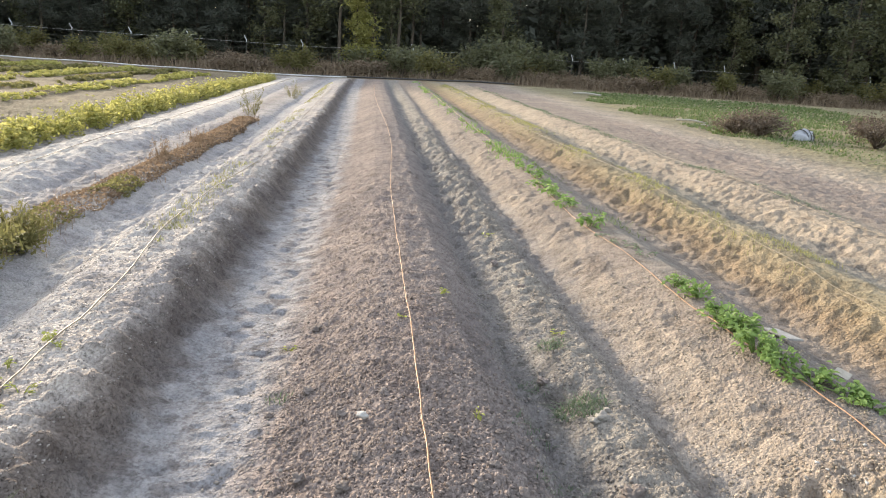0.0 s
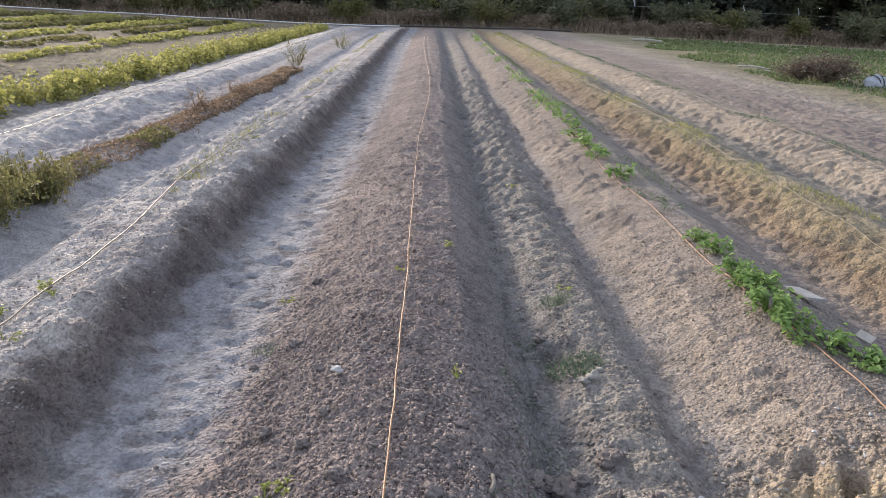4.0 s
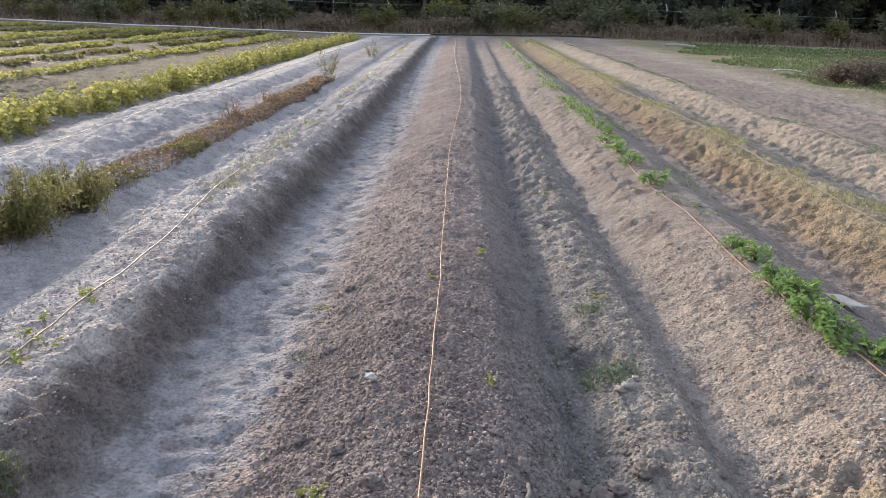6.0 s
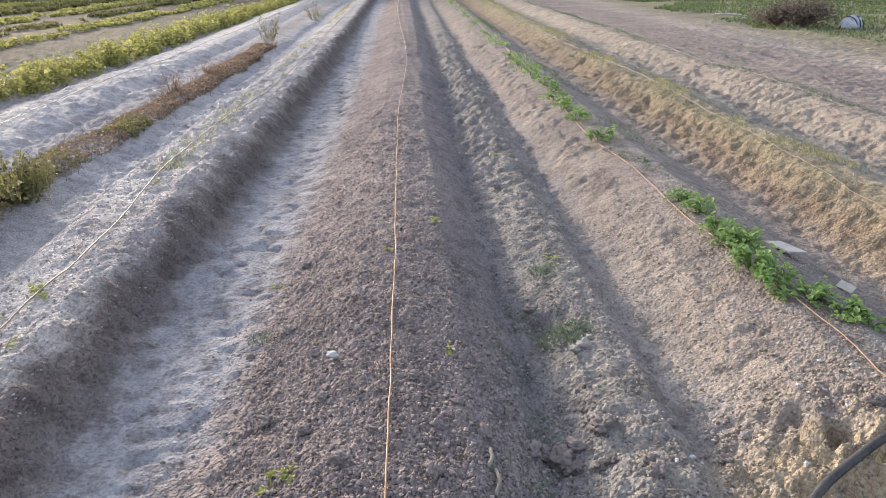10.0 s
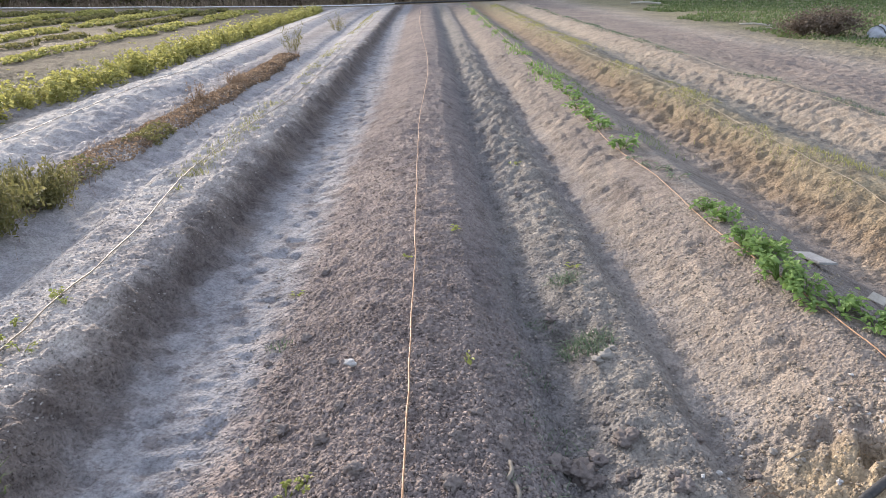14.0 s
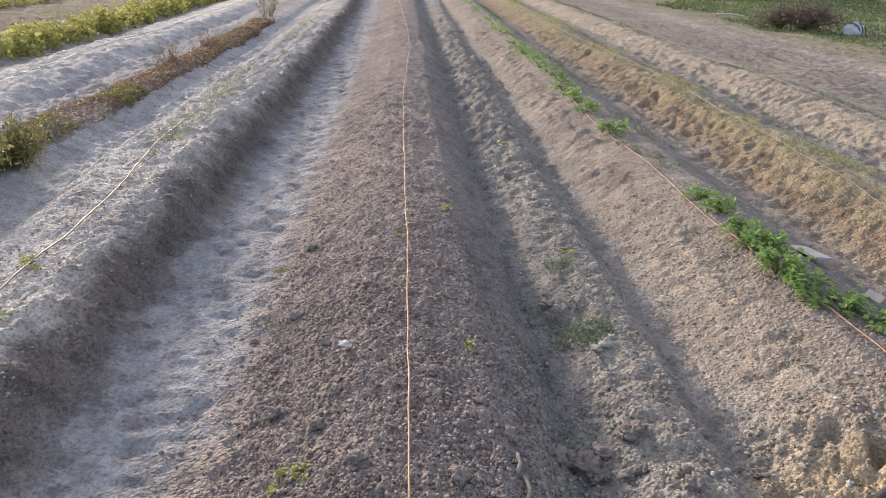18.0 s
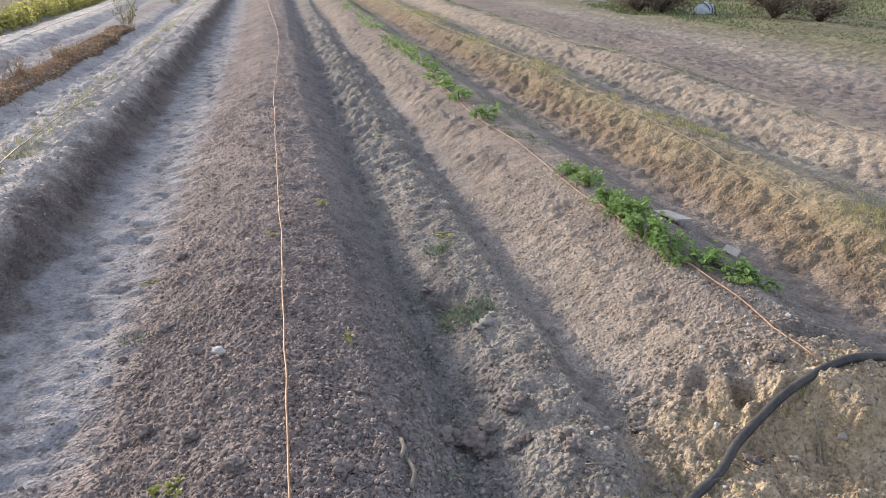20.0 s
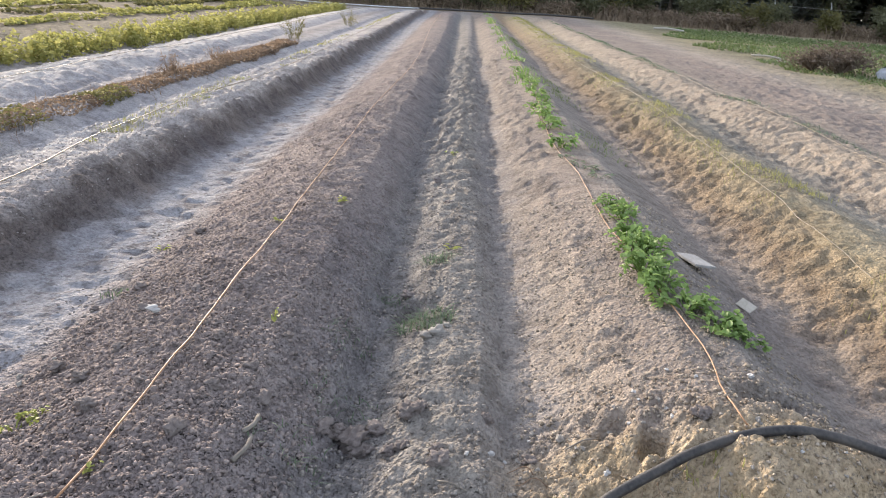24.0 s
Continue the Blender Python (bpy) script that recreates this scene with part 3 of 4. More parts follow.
def bush(name, seed, wide, tall, leaves, mat, size=.12, stems=9, stem_mat=None):
    rng = np.random.default_rng(seed)
    b = thing(name, "", "")
    pieces, spots = [], []
    for i in range(stems):
        a, r = rng.uniform(0, 2 * np.pi), rng.uniform(.2, 1.0)
        end = np.array([np.cos(a) * wide * r, np.sin(a) * wide * r, tall * (1.1 - .5 * r) * rng.uniform(.75, 1.1)])
        mid = end * [.35, .35, .55]
        pieces.append(tube(curve_through([(0, 0, 0), mid, end], .2), np.linspace(.02, .006, len(curve_through([(0, 0, 0), mid, end], .2))) * (tall / 1.5 + .3), 5))
        for u in np.linspace(.3, 1.0, 6):
            spots.append(mid * (1 - u) + end * u + rng.normal(0, .12 * wide, 3) * [1, 1, .7])
    v, f = joined(pieces)
    part("stem", raw("stem", v, f, stem_mat or BARK, True), None, b)
    per = max(3, int(leaves / len(spots)))
    cen = np.concatenate([c + rng.normal(0, .16, (per, 3)) * [wide, wide, tall * .8] for c in spots])
    cen[:, 2] = np.abs(cen[:, 2])
    v, f = leaf_quads(rng, cen, size)
    part("foliage", raw("foliage", v, f, mat), None, b)
    return b


def drop_model(ob):
    for o in (*ob.children_recursive, ob):
        bpy.data.objects.remove(o)


def build_forest():
    rng = np.random.default_rng(21)
    models = [pine_tree("pine_tree", 31 + i, 10, 2.3, .10 + .05 * i, 5600, size=.085, long=4.2) for i in range(4)]
    back_models = [pine_tree("pine_tree", 41 + i, 10, 2.3, .12, 1700, size=.17, long=3.0) for i in range(3)]
    open_models = [pine_tree("slender_tree", 51 + i, 10, 1.45, .42, 1300, BROADLEAF, BARK, .16, .9) for i in range(2)]
    broad = [pine_tree("broadleaf_tree", 61 + i, 10, 2.7, .06, 4200, BROADLEAF, BARK, .17) for i in range(2)]
    # skyline: height of the wood across the far end, rising to the east side
    sky_x, sky_h = [-80, -30, -14, 0, 12, 20, 28, 36, 60], [9.7, 9.0, 8.7, 8.6, 8.6, 10.5, 12.8, 15.4, 17]
    for row, y0 in enumerate((64.5, 68, 72.5, 78)):
        x = -72.0 + row * 1.1
        while x < 66:
            tall = np.interp(x * 64 / y0, sky_x, sky_h) * rng.uniform(.82, 1.06) * (y0 / 64) ** .6
            m = back_models[rng.integers(3)] if row > 1 else models[rng.integers(4)] if rng.random() < .8 else broad[rng.integers(2)]
            s = tall / 10
            placed(m, x, y0 + rng.uniform(-1.5, 1.5), rng.uniform(0, 360), (s * rng.uniform(.9, 1.25), s * rng.uniform(.9, 1.25), s),
                   "dark green tree of the dense pine wood behind the fence", "tree", "trees of the wood")
            x += rng.uniform(1.5, 2.7) * (1 + .25 * row)
    for x, y, tall, k in ((-3.4, 62.6, 11.4, 0), (-.6, 63.4, 10.9, 1), (1.5, 62.8, 11.2, 0), (2.6, 64, 10.6, 1), (-1.6, 64.5, 10.4, 1)):
        placed(open_models[k], x, y, rng.uniform(0, 360), (tall / 10, tall / 10, tall / 10), "slender tree with an open airy crown above the wood", "tree", "slender trees")
    placed(broad[0], 0.9, 63.2, 40, (.62, .62, 1.06), "slender tree with a full leafy crown above the wood", "tree", "slender trees")
    snag = pine_tree("slender_tree", 58, 17.5, 2.0, .60, 1500, BROADLEAF, BARK, .17, 1.2)
    open_models.append(snag)
    placed(snag, -17.5, 66, 30, (.75, .75, 1.0), "very tall thin tree with a bare trunk and tiny top", "tree", "slender trees")
    for x, y, s in ((33, 58.5, 1.0), (37.5, 57, 1.15), (42, 56, 1.2), (30.5, 62.5, .8)):
        placed(broad[int(x) % 2], x, y, rng.uniform(0, 360), (s, s, s), "dull green broadleaf tree at the edge of the wood", "tree", "edge trees")
    n = 80000
    px = rng.uniform(-85, 80, n)
    cen = np.stack([px, rng.uniform(63.5, 86, n), rng.uniform(0, 1, n) ** 1.0 * np.interp(px, [-80, 10, 40, 80], [8.3, 7.9, 10.5, 13.5])], 1)
    v, f = leaf_quads(rng, cen, .42, .5, 2.4)
    tagged(part("forest_undergrowth", raw("forest_undergrowth", v, f, PINE), None), "dense dark undergrowth filling the wood between the trunks", "undergrowth", kind="stuff")
    for m in (*models, *back_models, *open_models, *broad):
        drop_model(m)
    fir = pine_tree("young_conifer", 77, 7.0, 1.9, .04, 4800, YOUNG_CONIFER, BARK, .13, cone=True, long=2.2)
    fir.matrix_world = pose(-1.9, 58, H(-1.9, 58))
    tagged(fir, "young conifer with yellow-green needles in front of the wood", "tree")


def build_verge():
    rng = np.random.default_rng(5)
    shapes = [(bush("shrub", 81, 1.3, 1.5, 1050, OLIVE, .105), "dull olive shrub in the weedy verge"), (bush("shrub", 82, 1.2, 1.2, 1050, DRY, .095), "rust-brown dry shrub in the weedy verge"),
              (bush("shrub", 83, 1.7, 1.9, 1500, BROADLEAF, .13), "dark green rounded shrub in the weedy verge")]
    x = -52.0
    while x < 44:
        for y0 in (52.5, 57.5):
            k = rng.choice(3, p=[.30, .58, .12])
            m, lab = shapes[k]
            s = rng.uniform(.75, 1.2)
            placed(m, x + rng.uniform(-.8, .8), y0 + rng.uniform(-1.8, 1.8), rng.uniform(0, 360), (s * 1.2, s * 1.2, s), lab, "shrub", "shrubs along the verge")
        x += rng.uniform(1.5, 2.5)
    for x, y, s in ((7.2, 58, 1.25), (9.2, 57.3, 1.45), (11.2, 58, 1.5), (13.1, 57.4, 1.2), (17.6, 57.5, 1.1), (19.7, 57.8, 1.2), (23.4, 57, 1.0)):
        placed(shapes[2][0], x, y, rng.uniform(0, 360), (s * 1.05, s, s), "large dark rounded shrub in front of the fence", "shrub", "large shrubs at the fence")
    for m, _ in shapes:
        drop_model(m)
    n = 24000
    px, py = rng.uniform(-60, 60, n), 46.8 + rng.uniform(0, 1, n) ** .7 * 16
    pz = height(px, py, False)
    v, f = blades(rng, np.stack([px, py, pz], 1), (.25 + .75 * rng.uniform(0, 1, n)) * (.75 + .6 * vnoise(px, py, 2.4, 3)) * (1 + .7 * smooth((py - 52) / 8)), .05, .8)
    part("tall_dry_grass", raw("tall_dry_grass", v, f, DRY), None)
    tagged(bpy.data.objects["tall_dry_grass"], "tall dry brown weeds along the far verge", "dry grass", kind="stuff")


def build_fence():
    fence = thing("wire_fence", "wire fence on thin metal posts with bent white tips", "fence")
    xs = 7.15 + 4.48 * np.arange(-13, 9)
    tops = []
    for i, x in enumerate(xs):
        y = 61.6
        z = float(height(x, y, False)[0])
        v, f = tube([(x, y, z - .2), (x, y, z + 2.02)], .035, 6)
        post = part("post", raw("post", v, f, POST_GREEN), None, fence)
        v, f = tube([(x, y, z + 2.0), (x + .02, y, z + 2.12), (x - .16, y - .1, z + 2.5)], .04, 6)
        part("arm", raw("arm", v, f, WHITE), None, post, "bent white arm")
        tops.append((x, y, z))
    for h in (.5, 1.0, 1.5, 1.98):
        v, f = tube([(x, y - .04, z + h) for x, y, z in tops], .009, 4)
        part("wire", raw("wire", v, f, STEEL if h > 1.9 else POST_GREEN), None, fence)


def build_pipe():
    pts = [(-34 + i * 2.0, 45.0 + .1 * math.sin(i * .7), float(height(-34 + i * 2.0, 45.0, False)[0]) + .07) for i in range(17)]
    v, f = tube(curve_through(pts, .7), .034, 8)
    ob = part("irrigation_pipe", raw("irrigation_pipe", v, f, STEEL, True), None)
    tagged(ob, "long pale irrigation pipe lying across the bed ends", "pipe")
    pts = [(-5 + i * 1.5, 46.3 + .2 * math.sin(i), float(height(-5 + i * 1.5, 46.3, False)[0]) + .1) for i in range(10)]
    v, f = tube(curve_through(pts, .7), .05, 8)
    tagged(part("black_pipe", raw("black_pipe", v, f, BLACK, True), None), "dark plastic pipe lying along the verge", "pipe")


build_forest()
build_verge()
build_fence()
build_pipe()
# ---- drip lines ----
def drip_line(points, mat, label, radius=.0034, end=False):
    xy = curve_through([(*p, 0) for p in points], .045)
    xy = xy[np.concatenate([[True], np.diff(np.floor(np.cumsum(np.concatenate([[0], np.linalg.norm(np.diff(xy[:, :2], axis=0), axis=1)])) / np.maximum(.05, .012 * xy[:, 1]))) > 0])]
    x = xy[:, 0] + .006 * vnoise(xy[:, 1], xy[:, 1], .35, 2)
    z = np.max([height(x + dx, xy[:, 1] + dy) for dx in (-.012, 0, .012) for dy in (-.03, 0, .03)], 0) + radius * .8
    z = np.where(xy[:, 1] > 3, np.max([np.roll(z, k) for k in (-1, 0, 1)], 0), z)
    z = np.convolve(np.pad(z, 1, mode="edge"), np.ones(3) / 3, "valid") + .006 + .0003 * np.maximum(xy[:, 1] - 3, 0)
    v, f = tube(np.stack([x, xy[:, 1], z], 1), radius * np.maximum(1, xy[:, 1] / 14), 6)
    line = thing("drip_line", label, "irrigation tube", group="drip lines on the beds")
    part("tube", raw("tube", v, f, mat, True), None, line)
    if end:
        p = (x[0], xy[0, 1], z[0])
        v, f = tube([(p[0] - .004, p[1] - .045, p[2]), (p[0], p[1] + .02, p[2])], .010, 8)
        part("end_clip", raw("end_clip", v, f, BLACK, True), None, line, "black plastic end clip")


def build_drip_lines():
    drip_line([(.045, 1.74), (.055, 2.2), (.05, 2.9), (.05, 3.8), (.035, 5.1), (.02, 6.6), (.02, 8.5), (.08, 13.6), (-.18, 22.7), (-.3, 30), (-.3, 40)], TAPE, "tan drip tube along the crest of the dark bed", end=True)
    drip_line([(1.85, 2.255), (1.845, 2.36), (1.85, 2.48), (1.89, 2.75), (1.88, 2.97), (1.86, 3.3), (1.81, 4.05), (1.80, 4.7), (1.80, 5.62), (1.74, 6.9), (1.87, 10), (1.89, 13.3), (1.89, 19), (1.9, 40)], TAPE, "tan drip tube beside the leafy crop plants", .0030)
    drip_line([(-1.72, 1.2), (-1.70, 2.2), (-1.69, 3.0), (-1.69, 3.6), (-1.7, 4.6), (-1.84, 6.3), (-1.74, 8.4), (-1.66, 10.4), (-1.8, 20), (-2.1, 40)], TAPE_GREY, "dusty drip tube along the pale bed", .0042)
    drip_line([(3.0, 3.6), (3.08, 5.0), (3.12, 5.9), (3.24, 9.5), (3.16, 12.2), (3.08, 17), (3.3, 40)], TAPE_GREY, "dusty drip tube on the grassy bed", .0026)
    drip_line([(4.6, 3.6), (4.64, 5.5), (4.6, 8), (4.66, 12), (4.6, 18), (4.7, 40)], TAPE_GREY, "dusty drip tube on the outer tan bed", .0026)
    drip_line([(-4.45, 3.5), (-4.38, 7), (-4.4, 12), (-4.35, 17), (-4.5, 40)], TAPE_GREY, "dusty drip tube on the outer pale bed", .004)


build_drip_lines()


# ---- black header pipe at the head of the beds ----
def build_header_pipe():
    pts = curve_through([(.7, 1.42, .06), (1.0, 1.74, .06), (1.2, 1.92, .06), (1.34, 2.0, .09), (1.46, 2.09, .12), (1.64, 2.175, .195), (1.81, 2.22, .25), (1.95, 2.245, .272), (2.1, 2.25, .272), (2.25, 2.225, .24), (2.6, 2.1, .18), (3.2, 1.8, .14)], .03)
    pts[:, 2] = np.maximum(pts[:, 2], height(pts[:, 0], pts[:, 1]) + .014)
    pts[:, 2] = np.convolve(np.pad(pts[:, 2], 6, mode='edge'), np.ones(13) / 13, 'valid') + .006
    v, f = tube(pts, .0155, 12)
    ob = thing("header_pipe", "thick black plastic water pipe curving over the bed end", "pipe")
    part("pipe", raw("pipe", v, f, BLACK, True), None, ob)


build_header_pipe()
# ---- crop plants, weeds and grass ----
def leaf_mesh(name, mat, long=1.0, wide=.62, fold=.18, droop=.25):
    """One pointed leaf, cupped along its midrib and drooping at the tip."""
    outline = [(0, .06), (.18, .72), (.42, 1.0), (.68, .72), (.88, .34), (1, .03)]
    v, f = [], []
    for u, w in outline:
        z = -droop * u * u * long
        for k in (-1, -.5, 0, .5, 1):
            v.append((k * w * wide * long / 2, u * long, z + abs(k) * w * fold * long))
    for i in range(len(outline) - 1):
        for k in range(4):
            a = i * 5 + k
            f.append((a, a + 1, a + 6, a + 5))
    return raw(name, v, f, mat, True)


CROP_LEAF = [leaf_mesh("leaf", CROP, 1, .8), leaf_mesh("leaf", CROP, 1, .95, .1, .4), leaf_mesh("leaf", CROP, 1, .7, .22, .15)]
YOUNG = leafy("young_yellow_leaves", (0.26, 0.31, 0.07), (0.44, 0.45, 0.15), 0.5, 0.5)
DULL = leafy("wilted_leaves", (0.15, 0.19, 0.12), (0.27, 0.31, 0.21), 0.3, 0.7)
DULL_LEAF = [leaf_mesh("leaf", DULL, 1, .5, .1, .3), leaf_mesh("leaf", DULL, 1, .4, .2, .2)]
YOUNG_LEAF = [leaf_mesh("leaf", YOUNG), leaf_mesh("leaf", YOUNG, 1, .8, .1, .35)]


def crop_plant(x, y, radius, tall, leaves, label, seed, shapes=CROP_LEAF, size=.05, group="crop plants on the bed", category="crop plant", stem_mat=None):
    rng = np.random.default_rng(seed)
    z0 = H(x, y)
    plant = thing("crop_plant", label, category, pose(x, y, z0), group)
    tips, pieces = [], []
    for i in range(max(3, leaves // 6)):
        a, r = rng.uniform(0, 2 * np.pi), radius * rng.uniform(.25, 1.0)
        px, py = math.cos(a) * r, math.sin(a) * r
        ground_z = H(x + px, y + py) - z0
        end = np.array([px, py, max(ground_z, 0) + tall * rng.uniform(.45, 1.0) * (1.15 - .6 * r / radius)])
        pieces.append(tube(curve_through([(px * .2, py * .2, -.01), (px * .5, py * .5, end[2] * .7), end], .03), .0025, 5))
        tips.append(end)
    v, f = joined(pieces)
    part("stem", raw("stem", v, f, stem_mat or shapes[0].materials[0], True), None, plant)
    for i in range(leaves):
        c = tips[i % len(tips)] * [1, 1, rng.uniform(.45, 1.05)] + rng.normal(0, .35 * size, 3)
        gz = H(x + c[0], y + c[1]) - z0
        c[2] = max(c[2], gz + .012)
        ob = new("leaf", shapes[i % len(shapes)])
        ob.parent = plant
        s = size * rng.uniform(.65, 1.35)
        ob.matrix_basis = pose(*c, rng.uniform(-25, 35), rng.uniform(-30, 30), rng.uniform(0, 360)) @ Matrix.Scale(s, 4)
    return plant


def build_crops():
    lush = "lush green leafy crop plant beside the drip tube"
    for i, (x, y, r, t, n) in enumerate(((1.87, 4.65, .09, .11, 73), (1.92, 4.41, .11, .11, 104), (1.86, 4.00, .1, .14, 130), (1.88, 3.80, .13, .15, 182), (1.84, 3.52, .12, .16, 182), (1.88, 3.35, .13, .12, 143),
                                         (1.94, 3.16, .13, .08, 117), (2.02, 3.02, .13, .06, 104), (2.12, 2.98, .1, .05, 65))):
        crop_plant(x, y, r, t, n, lush, 100 + i, size=.030)
    small = "small green crop plant on the tan bed"
    for i, (x, y, r, t, n) in enumerate(((1.80, 6.42, .13, .14, 66), (1.77, 7.30, .13, .13, 56), (1.78, 7.85, .14, .14, 60), (1.81, 8.50, .14, .14, 56), (1.84, 9.10, .15, .14, 54), (1.86, 9.75, .15, .14, 48), (1.86, 10.5, .15, .14, 44),
                                         (1.84, 11.6, .14, .13, 30), (1.82, 12.5, .15, .13, 28), (1.85, 14.1, .16, .13, 26), (1.82, 16.8, .16, .13, 22), (1.83, 19.6, .18, .14, 20), (1.80, 23.6, .18, .14, 18), (1.80, 28.6, .2, .15, 16))):
        crop_plant(x, y, r, t, n, small, 130 + i, size=.05)
    for i, (x, y, r, n) in enumerate(((1.86, 5.72, .13, 30), (1.94, 5.45, .10, 16), (1.78, 6.05, .08, 12))):
        crop_plant(x, y, r, .05, n, "wilted grey-green crop plant flat on the tan bed", 150 + i, DULL_LEAF, .035)
    for i, (x, y, r, n) in enumerate(((-1.70, 3.60, .05, 34), (-1.64, 3.52, .04, 12), (-1.78, 3.32, .05, 14), (-1.66, 2.92, .08, 34), (-1.70, 2.52, .06, 20), (-1.60, 3.05, .06, 20), (-1.70, 2.26, .07, 34), (-1.76, 3.12, .05, 14), (-1.8, 2.67, .05, 8), (-1.62, 2.40, .05, 7),
                                      (-1.75, 5.52, .06, 8), (-1.7, 7.72, .08, 12), (-1.75, 9.32, .08, 12), (-1.72, 11.12, .1, 14), (-1.8, 13.42, .1, 14))):
        crop_plant(x, y, r, .05, n, "small yellow-green seedling beside the dusty drip tube", 160 + i, YOUNG_LEAF, .019, "seedlings on the pale bed", "seedling")
    for i, (x, y, r, n, s) in enumerate(((.295, 4.44, .035, 14, .022), (.0, 4.01, .03, 8, .02), (-.33, 2.20, .06, 40, .015), (-.27, 2.24, .05, 24, .013), (-.38, 2.12, .05, 16, .013), (.28, 2.85, .04, 5, .022), (.05, 1.9, .04, 4, .02), (-.62, 4.0, .05, 7, .03), (.96, 4.13, .05, 8, .03), (.87, 6.5, .06, 9, .035))):
        crop_plant(x, y, r, .014, n, "tiny yellow-green weed seedling in the bare soil", 190 + i, YOUNG_LEAF, s, "weed seedlings", "seedling")


def tuft(name, x, y, radius, n, tall, mat, label, seed, lean=1.0, width=.005):
    rng = np.random.default_rng(seed)
    a, r = rng.uniform(0, 2 * np.pi, n), radius * np.sqrt(rng.uniform(0, 1, n))
    px, py = x + np.cos(a) * r, y + np.sin(a) * r
    v, f = blades(rng, np.stack([px, py, height(px, py) - .004], 1), tall, width, lean)
    return tagged(part(name, raw(name, v, f, mat), None), label, "grass", "grass tufts in the furrow", "stuff")


def strip_of_grass(name, x_of_y, y0, y1, spread, n, tall, mat, label, seed, width=.006, power=1.6, patch=1.2, gap=0.0, lean=.8):
    """Grass or weeds scattered along a row, in patches."""
    rng = np.random.default_rng(seed)
    py = y0 + (y1 - y0) * rng.uniform(0, 1, n) ** power
    px = x_of_y(py) + rng.normal(0, spread, n)
    keep = vnoise(px, py, patch, seed % 5) + .4 * vnoise(px, py, patch * .3, seed % 5 + 1) > gap
    px, py = px[keep], py[keep]
    fat = np.maximum(1, py / 7)
    v, f = blades(rng, np.stack([px, py, height(px, py) - .004], 1), tall, width * fat, lean)
    return tagged(part(name, raw(name, v, f, mat), None), label, "grass", kind="stuff")


def wispy_weed(seed, wide, tall, leaves, mat):
    """A fan of thin stalks with many narrow leaves."""
    rng = np.random.default_rng(seed)
    weed = thing("weed_bush", "", "")
    n = 70 if leaves > 200 else 24
    a, r = rng.uniform(0, 2 * np.pi, n), wide * np.sqrt(rng.uniform(0, 1, n))
    root = np.stack([np.cos(a) * r * .3, np.sin(a) * r * .3, np.zeros(n)], 1)
    top = np.stack([np.cos(a) * r, np.sin(a) * r, tall * rng.uniform(.5, 1.05, n) * (1.1 - .45 * r / wide)], 1)
    v, f = joined([tube([p, (p * .6 + q * .4) + [0, 0, tall * .1], q], [.0035, .0025, .001], 4) for p, q in zip(root, top)])
    part("stem", raw("stem", v, f, mat), None, weed)
    k = rng.integers(0, n, leaves)
    u = rng.uniform(.15, 1.05, leaves)[:, None]
    cen = root[k] * (1 - u) + top[k] * u + rng.normal(0, .02, (leaves, 3))
    v, f = blades(rng, cen, .055 + .03 * tall, .007 + .006 * tall, 1.1)
    c2 = root[k] * (1 - u) + top[k] * u + rng.normal(0, .035, (leaves, 3))
    v, f = joined([(v, f), leaf_quads(rng, c2, .016 + .012 * tall)])
    part("foliage", raw("foliage", v, f, mat), None, weed)
    return weed


